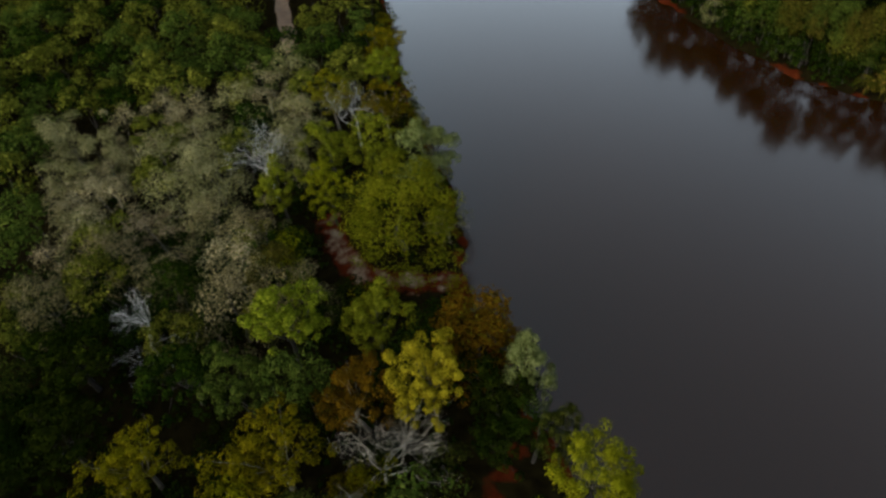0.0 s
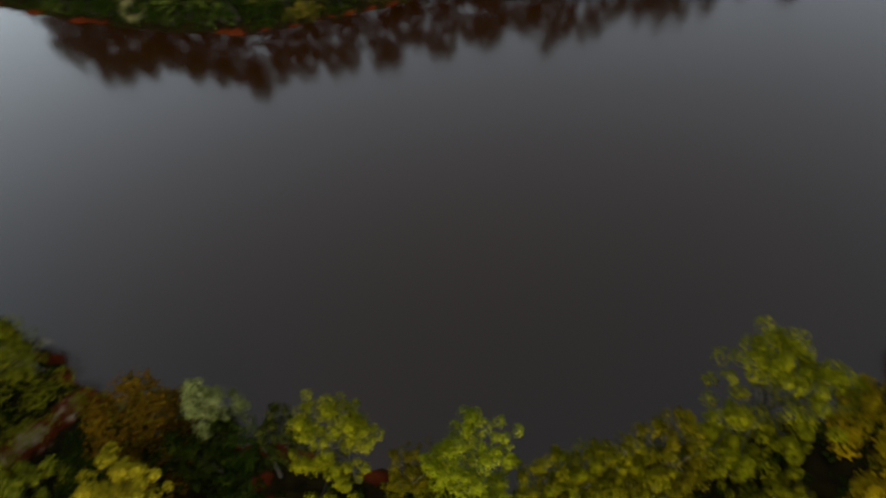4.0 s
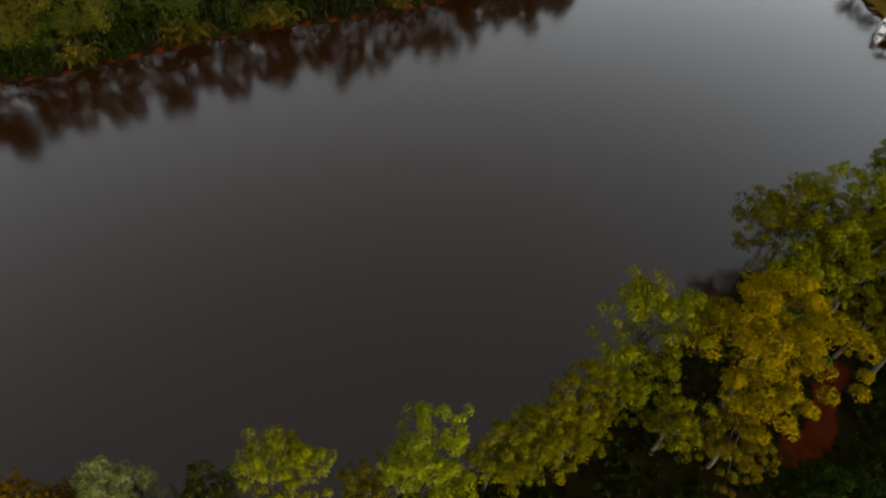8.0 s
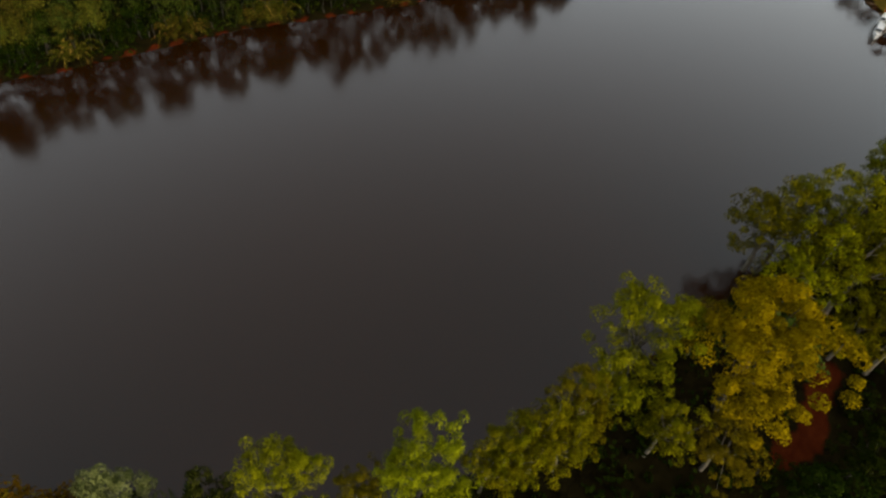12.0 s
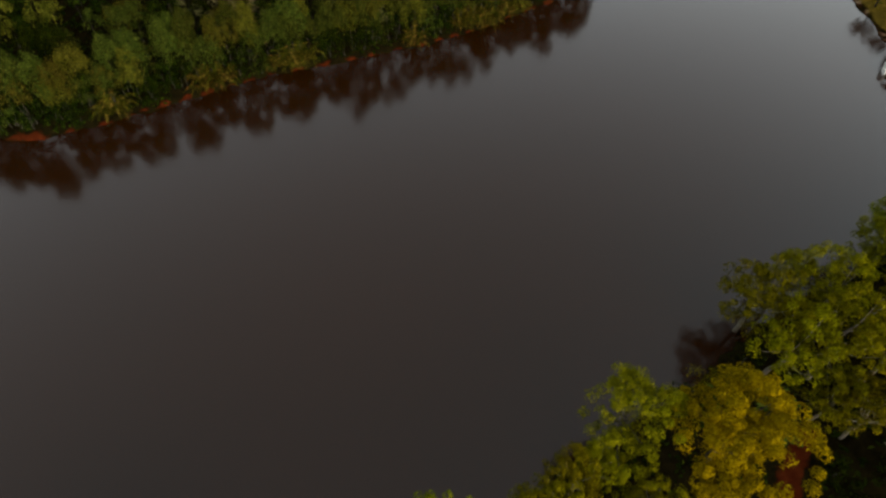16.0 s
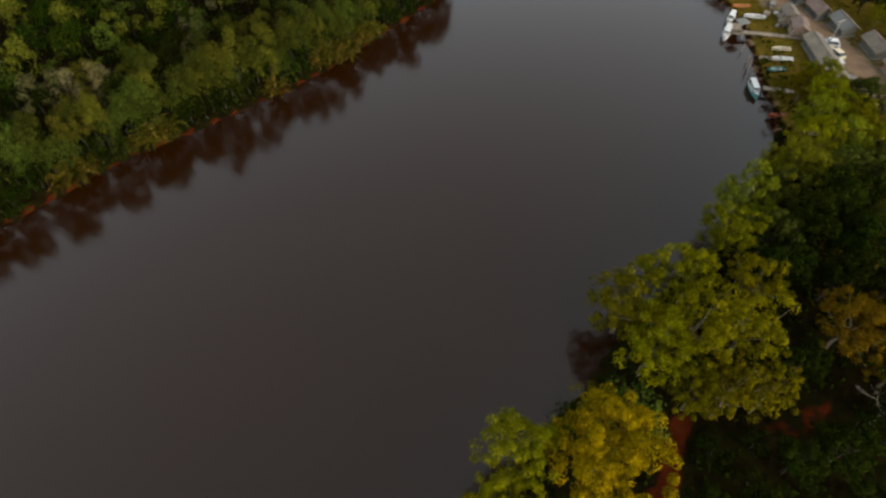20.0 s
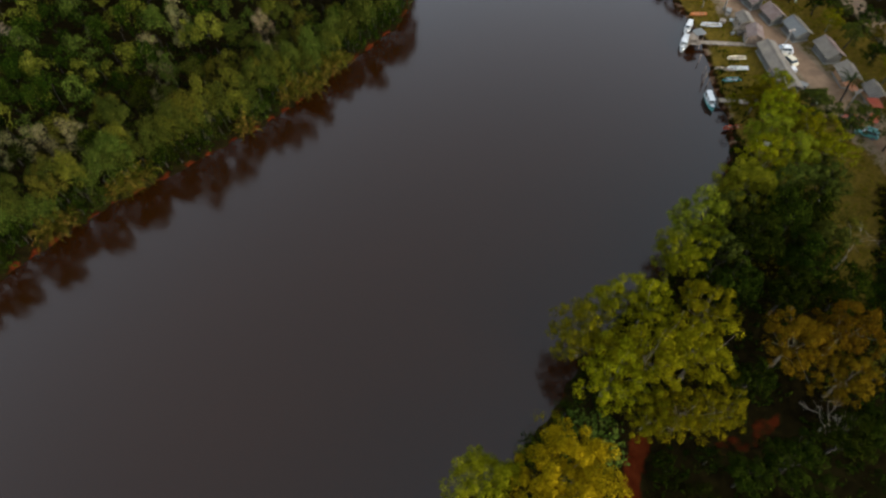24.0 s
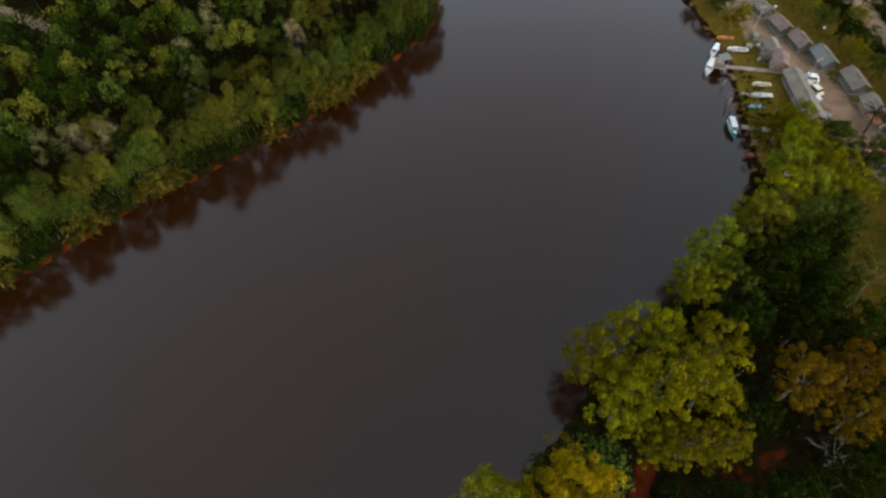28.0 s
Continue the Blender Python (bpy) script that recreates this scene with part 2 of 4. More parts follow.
WOOD_DARK = mat("dark_wood", (0.06, 0.04, 0.028), (0.12, 0.085, 0.06), 2.5, 0.85, vary=0.2)
WALL_PALE = mat("pale_wall", (0.03302, 0.03076, 0.0257), (0.04561, 0.04334, 0.03713), 0.8, 0.85, vary=0.12)
WALL_ORANGE = mat("orange_wall", (0.105, 0.05, 0.0225), (0.1375, 0.075, 0.0375), 0.8, 0.85)
ROOF_GREY = mat("grey_metal_roof", (0.03825, 0.03045, 0.02204), (0.06502, 0.0518, 0.03693), 0.5, 0.6, bump=0.2, bump_scale=8, vary=0.15, space="Object")
ROOF_RED = mat("rusty_metal_roof", (0.04675, 0.02763, 0.02104), (0.07225, 0.051, 0.04093), 0.5, 0.65, bump=0.2, bump_scale=8, vary=0.15)
ROOF_PALE = mat("pale_metal_roof", (0.03181, 0.03232, 0.03036), (0.04864, 0.04679, 0.04191), 0.35, 0.45, bump=0.1, bump_scale=5)
ROAD_SOIL = mat("road_soil", (0.05062, 0.02928, 0.01526), (0.08939, 0.05433, 0.02906), 0.35, 0.95, bump=0.4, bump_scale=6)
CONCRETE = mat("concrete", (0.0624, 0.06, 0.0564), (0.0912, 0.0876, 0.0816), 0.8, 0.9, bump=0.3, bump_scale=18)
RED_CLOTH = mat("red_tarp", (0.1733, 0.02695, 0.01155), (0.2387, 0.0462, 0.01925), 1.0, 0.7)


# ---- building helpers ----
def mesh_of(name, verts, faces, material, smooth=False):
    me = bpy.data.meshes.new(name)
    me.from_pydata([tuple(v) for v in verts], [], faces)
    me.materials.append(material)
    if smooth:
        me.polygons.foreach_set("use_smooth", [True] * len(me.polygons))
    me.update()
    return me


def quads_mesh(name, V, material):
    """A mesh of loose quads from an array (n, 4, 3)."""
    n = len(V)
    me = bpy.data.meshes.new(name)
    me.vertices.add(n * 4)
    me.vertices.foreach_set("co", np.ascontiguousarray(V, dtype=np.float32).ravel())
    me.loops.add(n * 4)
    me.loops.foreach_set("vertex_index", np.arange(n * 4, dtype=np.int32))
    me.polygons.add(n)
    me.polygons.foreach_set("loop_start", np.arange(0, n * 4, 4, dtype=np.int32))
    me.polygons.foreach_set("loop_total", np.full(n, 4, dtype=np.int32))
    me.materials.append(material)
    me.update(calc_edges=True)
    return me


def thing(name, label, category, m=None, group="", kind=""):
    ob = new(name)
    ob.empty_display_size = 0.3
    if m is not None:
        ob.matrix_basis = m
    return tagged(ob, label, category, group, kind)


def part(name, bm, material, parent, label=""):
    """Links a bmesh or a mesh as one mesh object under a thing or a part."""
    if isinstance(bm, bmesh.types.BMesh):
        me = bpy.data.meshes.new(name)
        bm.normal_update()
        bm.to_mesh(me)
        bm.free()
        me.materials.append(material)
    else:
        me = bm
    ob = new(name, me)
    ob.parent = parent
    return tagged(ob, label)


def box(bm, x0, x1, y0, y1, z0, z1, bevel=0.0):
    made = bmesh.ops.create_cube(bm, size=1.0, matrix=Matrix.LocRotScale(((x0 + x1) / 2, (y0 + y1) / 2, (z0 + z1) / 2), None, (x1 - x0, y1 - y0, z1 - z0)))
    if bevel:
        edges = list({e for v in made["verts"] for e in v.link_edges})
        bmesh.ops.bevel(bm, geom=edges, offset=bevel, segments=1, affect="EDGES")
    return bm


def box_bm(*a, bevel=0.0):
    return box(bmesh.new(), *a, bevel=bevel)


def rod(bm, a, b, r0, r1=None, sides=7):
    a, b = Vector(a), Vector(b)
    r1 = r0 if r1 is None else r1
    turn = (b - a).to_track_quat("Z", "Y").to_matrix().to_4x4()
    bmesh.ops.create_cone(bm, cap_ends=True, segments=sides, radius1=r0, radius2=r1, depth=(b - a).length, matrix=Matrix.Translation((a + b) / 2) @ turn)
    return bm


def tubes_mesh(name, segs, material, sides=5):
    """Tapered tubes for trunks and limbs, rows of (a, b, ra, rb): a row that starts where the last one ended goes on from its ring."""
    verts, faces, end, last = [], [], None, 0
    for a, b, ra, rb in segs:
        a, b = Vector(a), Vector(b)
        d = (b - a).normalized()
        u = d.orthogonal().normalized()
        w = d.cross(u)
        chained = end is not None and (a - end).length < 1e-6
        base = last if chained else len(verts)
        if not chained:
            verts += [a + (u * math.cos(6.2832 * k / sides) + w * math.sin(6.2832 * k / sides)) * ra for k in range(sides)]
            if base:
                near = min(range(min(base, sides * 4)), key=lambda i: (verts[i] - a).length_squared)
                faces.append((near, base, base + 1, base + 2))
        last, end = len(verts), b
        verts += [b + (u * math.cos(6.2832 * k / sides) + w * math.sin(6.2832 * k / sides)) * rb for k in range(sides)]
        ring = min(range(sides), key=lambda k: (verts[last + k] - verts[base] - (b - a)).length_squared)
        for k in range(sides):
            j = (k + 1) % sides
            faces.append((base + k, base + j, last + (j + ring) % sides, last + (k + ring) % sides))
    return mesh_of(name, verts, faces, material, True)


# ---- the river's plan: two shorelines, each one y for an x ----
NEAR_X = [-2500, -250, -160, -120, -104, -86, -66, -55, -47, -43, -37, -28, -10, 0, 5, 9, 13.5, 18, 24, 28.5, 36, 42, 52, 64, 74, 79, 82, 87, 89, 90, 92, 100, 120, 400, 2500]
NEAR_Y = [400, 45, 34, 27, 24, 19.5, 17.5, 16.5, 14, 12.3, 11.5, 11.5, 12, 13, 15.3, 18.2, 21.3, 23.6, 26.4, 29.3, 34.4, 37, 42, 49, 57.5, 66, 75, 86.5, 99, 112, 140, 200, 300, 900, 4000]
FAR_X = [-2500, -250, -150, -110, -88, -70, -57, -50, -43, -31, -21, -12, -1.4, 10.2, 23.8, 32.3, 37.3, 40, 45, 60, 90, 380, 2500]
FAR_Y = [470, 106, 84, 73, 70, 69, 70, 72.5, 76.5, 83, 87, 90, 94, 99.4, 108.7, 114, 122, 135, 160, 220, 320, 960, 4100]
ROAD = [(100, 44), (100, 54), (100, 62), (99.9, 70), (99.9, 78), (99.4, 86), (99.6, 94), (100.5, 104), (102, 118), (108, 140), (118, 170)]
TRACK = [(118, 50), (120, 70), (122, 86), (124, 100), (127.5, 125), (132, 160)]
FOREST_TRACK = [(-104, 5.6), (-112, 6.0), (-124, 7.0), (-136, 8.6), (-160, 12)]
RED_PATHS = [[(-58, 1), (-50, 1), (-46, 3), (-43, 8), (-42, 12)], [(-22, 9), (-20, 6), (-17, 3)], [(26.5, 13), (30.5, 14.5), (32.5, 18), (36, 21)], [(75, 31), (78.5, 35), (84.5, 39.8), (88, 45), (94, 50)], [(43.5, 17), (48.5, 16.4), (53, 17.5)]]


def near_y(x):
    return np.interp(x, NEAR_X, NEAR_Y)


def far_y(x):
    return np.interp(x, FAR_X, FAR_Y)


def line_distance(x, y, pts):
    best = np.full(np.shape(x), 1e9)
    for (ax, ay), (bx, by) in zip(pts, pts[1:]):
        dx, dy = bx - ax, by - ay
        s = np.clip(((x - ax) * dx + (y - ay) * dy) / (dx * dx + dy * dy), 0, 1)
        best = np.minimum(best, np.hypot(x - ax - s * dx, y - ay - s * dy))
    return best


def wobble(x, y, f, seed=0.0):
    return np.sin(x * f + 1.7 + seed) * np.sin(y * f * 1.13 + 0.6 + seed * 2) + 0.5 * np.sin(x * f * 2.3 + y * f * 1.9 + seed)


NEAR_LINE, FAR_LINE = list(zip(NEAR_X, NEAR_Y)), list(zip(FAR_X, FAR_Y))


def shore_distance(x, y):
    """Metres from the water's edge: positive on land, negative in the river."""
    d = np.minimum(line_distance(x, y, NEAR_LINE), line_distance(x, y, FAR_LINE))
    wet = (y > near_y(x)) & (y < far_y(x))
    return np.where(wet, -d, d)


def ground_z(x, y):
    d = shore_distance(x, y) + 0.5 * wobble(x, y, 0.6)
    land = 0.05 + 0.95 * (1 - np.exp(-np.maximum(d, 0) / 2.0)) + 0.08 * wobble(x, y, 0.23, 1.0) * np.clip(d / 6, 0, 1)
    return np.where(d > 0, land, np.maximum(d * 0.3, -2.5) - 0.02)


def gz(x, y):
    return float(ground_z(np.array([float(x)]), np.array([float(y)]))[0])


def axis(a, b, step, reach):
    core = list(np.arange(a, b + 0.1, step))
    lo, hi, g = [], [], step
    while core[0] - sum([0]) > -1e9 and (not lo or lo[-1] > -reach):
        g *= 1.35
        lo.append((lo[-1] if lo else a) - g)
    g = step
    while not hi or hi[-1] < reach:
        g *= 1.35
        hi.append((hi[-1] if hi else b) + g)
    return np.array(lo[::-1] + core + hi)


gx, gy = axis(-190, 140, 1.5, 3200), axis(-80, 190, 1.5, 3200)
GX, GY = np.meshgrid(gx, gy)
GZ = ground_z(GX, GY)
nx, ny = len(gx), len(gy)
gi = np.arange(nx * ny).reshape(ny, nx)
gq = np.stack([gi[:-1, :-1], gi[:-1, 1:], gi[1:, 1:], gi[1:, :-1]], -1).reshape(-1, 4)
gme = bpy.data.meshes.new("ground")
gme.vertices.add(nx * ny)
gme.vertices.foreach_set("co", np.stack([GX, GY, GZ], -1).astype(np.float32).ravel())
gme.loops.add(gq.size)
gme.loops.foreach_set("vertex_index", gq.astype(np.int32).ravel())
gme.polygons.add(len(gq))
gme.polygons.foreach_set("loop_start", np.arange(0, gq.size, 4, dtype=np.int32))
gme.polygons.foreach_set("loop_total", np.full(len(gq), 4, dtype=np.int32))
gme.update(calc_edges=True)
gme.polygons.foreach_set("use_smooth", [True] * len(gq))
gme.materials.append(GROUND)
SD = shore_distance(GX, GY)
mud = np.clip(1.1 - np.abs(SD) / np.where(GY > 0.5 * (near_y(GX) + far_y(GX)), 0.5, 1.0), 0, 1)
mud *= np.where((GX > -12) & (GY < 0.5 * (near_y(GX) + far_y(GX))), 0.4, 1.0)
for p, wide in zip(RED_PATHS[:3], (1.8, 0.9, 1.5)):
    mud = np.maximum(mud, np.clip(1.25 - line_distance(GX, GY, p) / wide, 0, 1))
village = np.clip(1.2 - np.hypot(np.maximum(np.abs(GX - 97) - 16, 0), np.maximum(np.abs(GY - 82) - 34, 0)) / 5, 0, 1)
bank = (np.abs(GX - 86) < 14) * (GY > 60) * np.clip(1.2 - np.abs(SD - 0.3) / 1.6, 0, 1)
mud = np.maximum(mud, 0.55 * np.clip(1.3 - line_distance(GX, GY, RED_PATHS[4]) / 1.2, 0, 1))
mud = np.maximum(mud, 0.5 * bank)
grass = np.maximum(village * np.clip((SD - 0.2) / 1.5, 0, 1), np.clip(1.3 - line_distance(GX, GY, RED_PATHS[3]) / 4, 0, 0.75))
sand = np.maximum(np.clip(1.5 - line_distance(GX, GY, ROAD) / 5.0, 0, 1) * 0.75, np.clip(1.2 - line_distance(GX, GY, TRACK) / 3.0, 0, 1))
sand = np.maximum(sand, 0.44 * np.clip(1.3 - line_distance(GX, GY, RED_PATHS[0]) / 2.2, 0, 1))
sand = np.maximum(sand, 0.4 * bank)
sand = np.maximum(sand, np.clip(1.25 - np.hypot(GX - 130, GY - 100) / 8, 0, 1))
sand = np.maximum(sand, np.clip(1.2 - line_distance(GX, GY, [(-66, 160), (-52, 147), (-43, 138)]) / 1.7, 0, 1))
for key, values in (("mud", mud), ("grass", grass), ("sand", sand)):
    at = gme.attributes.new(key, "FLOAT", "POINT")
    at.data.foreach_set("value", values.astype(np.float32).ravel())
tagged(new("ground", gme), "forest soil, near-black for the shade between crowns, with red mud along the banks", "ground", kind="structure")

wv = [(-3200, -3200, 0), (3200, -3200, 0), (3200, 3200, 0), (-3200, 3200, 0)]
tagged(new("water", mesh_of("water", wv, [(0, 1, 2, 3)], WATER)), "still tea-brown river reflecting a grey sky", "river", kind="structure")


def strip(name, pts, width, material, label, category, lift=0.06):
    verts, faces = [], []
    rows = []
    for (ax, ay), (bx, by) in zip(pts, pts[1:]):
        n = max(2, int(math.hypot(bx - ax, by - ay) / 1.2))
        rows += [(ax + (bx - ax) * k / n, ay + (by - ay) * k / n, math.atan2(by - ay, bx - ax)) for k in range(n)]
    for i, (x, y, a) in enumerate(rows):
        for j in range(5):
            s = (j / 2 - 1) * width * (0.5 + 0.06 * math.sin(i * 0.9 + j))
            px, py = x - math.sin(a) * s, y + math.cos(a) * s
            verts.append((px, py, gz(px, py) + (lift if 0 < j < 4 else -0.03)))
    for i in range(len(rows) - 1):
        for j in range(4):
            faces.append((i * 5 + j, i * 5 + j + 1, i * 5 + j + 6, i * 5 + j + 5))
    return tagged(new(name, mesh_of(name, verts, faces, material, True)), label, category, kind="structure")


strip("road", ROAD, 5.2, ROAD_SOIL, "sandy unpaved village road", "road")
strip("road", FOREST_TRACK, 3.4, ROAD_SOIL, "pale dirt track cut through the forest", "track")
strip("road", TRACK, 2.6, ROAD_SOIL, "pale dirt track behind the trees", "track")


# ---- trees ----
def leaf_quads(rng, centres, radii, count, size, up=0.35, slim=0.55, squash=0.8, droop=0.0):
    """Sprigs in a shell round each clump of a crown."""
    k = len(centres)
    which = np.repeat(np.arange(k), count)
    n = len(which)
    d = rng.normal(size=(n, 3))
    d /= np.linalg.norm(d, axis=1)[:, None]
    d[:, 2] = np.where(d[:, 2] < -0.35, -d[:, 2], d[:, 2])
    r = radii[which] * (0.62 + 0.42 * rng.random(n) ** 0.7)
    p = centres[which] + d * r[:, None] * np.array([1, 1, squash])
    nrm = d * 1.4 + np.array([0, 0, up]) + rng.normal(size=(n, 3)) * 0.34
    nrm /= np.linalg.norm(nrm, axis=1)[:, None]
    t = np.cross(nrm, rng.normal(size=(n, 3)))
    t[:, 2] -= droop
    t /= np.linalg.norm(t, axis=1)[:, None]
    b = np.cross(nrm, t)
    s = size * (0.6 + 0.8 * rng.random(n))
    a, w = t * (s * 0.5)[:, None], b * (s * 0.5 * slim)[:, None]
    return np.stack([p - a, p + w - a * 0.1, p + a, p - w - a * 0.1], 1)


def crown_centres(rng, R, zc, H, k, lobes=8):
    """Clump centres on the upper sides of several uneven lobes, as limbs carry them."""
    L = []
    for i in range(lobes):
        a = 6.283 * (i + rng.uniform(-0.3, 0.3)) / (lobes - 1)
        q = 0.15 if i == lobes - 1 else rng.uniform(0.38, 0.68)
        L.append((math.cos(a) * R * q, math.sin(a) * R * q, zc + H * (rng.uniform(-0.55, 0.35) if q > 0.2 else 0.45), rng.uniform(0.36, 0.54)))
    out = []
    for i in range(k):
        x, y, z, s = L[int(rng.integers(lobes))]
        d = rng.normal(size=3)
        d /= np.linalg.norm(d)
        if d[2] < -0.1 and rng.random() < 0.75:
            d[2] = -d[2]
        r = s * (0.55 + 0.5 * rng.random() ** 0.5)
        out.append((x + d[0] * R * r, y + d[1] * R * r, z + d[2] * H * r * 1.05))
    return np.array(out)


def dome_centres(rng, R, H, k):
    """Clump centres over a dome that is leafed down to the ground."""
    u = 0.06 + 0.80 * rng.random(k)
    a = rng.random(k) * 6.283
    q = R * np.sqrt(1 - u ** 1.8) * (0.45 + 0.5 * rng.random(k))
    return np.stack([np.cos(a) * q, np.sin(a) * q, u * H], 1)


def ball_centres(rng, R, H, k):
    """Clump centres over a rounded crown that stands on a bare stem."""
    d = rng.normal(size=(k, 3))
    d /= np.linalg.norm(d, axis=1)[:, None]
    d[:, 2] = np.where(d[:, 2] < -0.3, -d[:, 2], d[:, 2])
    q = 0.55 + 0.25 * rng.random(k)
    return np.stack([d[:, 0] * q * R, d[:, 1] * q * R, H * (0.52 + 0.46 * q * d[:, 2])], 1)


def limb_segs(rng, centres, zc, girth, pick=0.5, wiggle=0.5, twigs=False):
    """A trunk with a bend and limbs that reach out to the clumps."""
    fork = Vector((rng.normal() * 0.35, rng.normal() * 0.35, zc * 0.5))
    top = Vector((rng.normal() * 0.5, rng.normal() * 0.5, zc * 0.95))
    mid = Vector((fork.x * 0.4 + rng.normal() * 0.2, fork.y * 0.4, zc * 0.25))
    segs = [(Vector((0, 0, -0.6)), mid, girth * 1.25, girth), (mid, fork, girth, girth * 0.8), (fork, top, girth * 0.8, girth * 0.45)]
    for c in centres:
        if rng.random() > pick:
            continue
        c = Vector(c)
        u = rng.random()
        start = fork.lerp(top, u)
        knee = start.lerp(c, 0.5) + Vector(rng.normal(size=3)) * wiggle * 0.5 + Vector((0, 0, -0.3))
        g = girth * (0.34 - 0.12 * u)
        segs += [(start, knee, g, g * 0.6), (knee, c, g * 0.6, g * 0.2)]
        if twigs and c.z > zc + 1.5:
            d = (Vector((c.x * 0.08, c.y * 0.08, 1.0)) + Vector(rng.normal(size=3)) * 0.25).normalized()
            segs.append((c, c + d * rng.uniform(0.8, 1.4), g * 0.2, 0.012))
    return segs


def bare_segs(rng, p, d, length, girth, depth, out):
    """A leafless limb that forks again and again."""
    q = p
    for s in range(3):
        d = (d + Vector(rng.normal(size=3)) * 0.30).normalized()
        e = q + d * length * 0.333
        out.append((q, e, girth * (1 - 0.13 * s), girth * (0.87 - 0.13 * s)))
        q = e
    if depth:
        for k in range(3 if depth > 1 else 4):
            n = (d + Vector(rng.normal(size=3)) * 0.65 + Vector((0, 0, 0.12))).normalized()
            bare_segs(rng, q, n, length * (0.62 + 0.2 * rng.random()), girth * 0.55, depth - 1, out)


NOMINAL_R, NOMINAL_H = 5.0, 12.0
# kind: leaf, bark, clumps, sprigs a clump, sprig size, clump radius, crown centre, half height, slim, droop, variants, names and words
KINDS = {
    "yellow_tree": ("yellow", BARK, 150, 135, 0.19, 0.60, 7.4, 4.3, 0.6, 0.0, 2, "tall tree with clumps of yellow-green leaves"),
    "gold_tree": ("gold", BARK, 100, 110, 0.23, 0.66, 7.4, 4.3, 0.6, 0.0, 1, "golden-yellow tree standing above dark shrubs"),
    "fresh_tree": ("fresh", BARK, 130, 90, 0.23, 0.62, 7.2, 4.5, 0.55, 0.0, 1, "fresh light-green tree with a rounded crown"),
    "olive_tree": ("olive", LIMB_BARK, 98, 72, 0.26, 0.70, 7.2, 4.4, 0.6, 0.0, 3, "leafy olive-green riverside tree with pale limbs"),
    "moss_tree": ("feather", BARK, 105, 80, 0.25, 0.68, 7.2, 4.4, 0.6, 0.0, 2, "moss-green forest tree with clumped leaves"),
    "lime_tree": ("lime", BARK, 115, 85, 0.24, 0.64, 7.2, 4.5, 0.55, 0.1, 3, "bright green riverside tree with a rounded crown"),
    "green_tree": ("green", BARK, 95, 70, 0.29, 0.70, 7.0, 4.6, 0.6, 0.0, 3, "full green tree with dense leaves"),
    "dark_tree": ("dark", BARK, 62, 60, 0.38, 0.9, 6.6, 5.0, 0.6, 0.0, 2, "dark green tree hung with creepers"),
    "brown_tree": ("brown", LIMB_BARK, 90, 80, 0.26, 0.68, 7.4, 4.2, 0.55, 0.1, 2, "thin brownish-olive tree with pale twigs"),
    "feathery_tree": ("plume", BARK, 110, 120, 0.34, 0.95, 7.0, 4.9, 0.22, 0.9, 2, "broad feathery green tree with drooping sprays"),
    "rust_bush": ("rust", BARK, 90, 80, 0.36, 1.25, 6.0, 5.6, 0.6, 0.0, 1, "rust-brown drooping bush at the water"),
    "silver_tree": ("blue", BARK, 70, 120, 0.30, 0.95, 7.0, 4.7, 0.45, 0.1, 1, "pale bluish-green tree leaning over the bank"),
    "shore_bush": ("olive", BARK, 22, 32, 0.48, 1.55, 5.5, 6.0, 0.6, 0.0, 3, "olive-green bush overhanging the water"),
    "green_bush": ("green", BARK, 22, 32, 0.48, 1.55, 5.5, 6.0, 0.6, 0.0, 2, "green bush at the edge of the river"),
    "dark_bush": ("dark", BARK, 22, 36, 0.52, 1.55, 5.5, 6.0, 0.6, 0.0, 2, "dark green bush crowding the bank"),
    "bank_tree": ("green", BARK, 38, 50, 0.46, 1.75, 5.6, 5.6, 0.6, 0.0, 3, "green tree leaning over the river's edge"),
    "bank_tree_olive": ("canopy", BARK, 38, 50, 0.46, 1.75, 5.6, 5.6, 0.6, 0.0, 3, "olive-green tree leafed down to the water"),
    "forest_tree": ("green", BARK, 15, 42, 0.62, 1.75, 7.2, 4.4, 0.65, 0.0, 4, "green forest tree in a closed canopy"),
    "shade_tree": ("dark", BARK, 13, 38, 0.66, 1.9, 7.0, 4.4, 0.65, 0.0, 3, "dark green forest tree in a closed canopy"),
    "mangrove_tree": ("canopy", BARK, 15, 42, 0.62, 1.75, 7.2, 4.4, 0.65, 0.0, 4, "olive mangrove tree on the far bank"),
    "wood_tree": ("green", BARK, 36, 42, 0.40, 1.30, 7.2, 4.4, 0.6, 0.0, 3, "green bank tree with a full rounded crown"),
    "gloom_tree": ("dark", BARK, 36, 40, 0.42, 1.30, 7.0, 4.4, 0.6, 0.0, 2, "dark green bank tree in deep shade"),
    "sage_tree": ("canopy", BARK, 36, 42, 0.40, 1.30, 7.2, 4.4, 0.6, 0.0, 3, "dull olive bank tree with a full crown"),
    "grey_tree": ("grey", BARK, 28, 130, 0.26, 1.6, 7.0, 4.6, 0.5, 0.2, 4, "grey-green thinning tree with pale twigs"),
    "dry_tree": ("dry", LIMB_BARK, 28, 125, 0.26, 1.5, 7.4, 4.4, 0.4, 0.2, 3, "half-dry pinkish-grey tree losing its leaves"),
}
WOODS = ("forest_tree", "shade_tree", "mangrove_tree", "wood_tree", "gloom_tree", "sage_tree", "bank_tree", "bank_tree_olive")
PROTO = {}


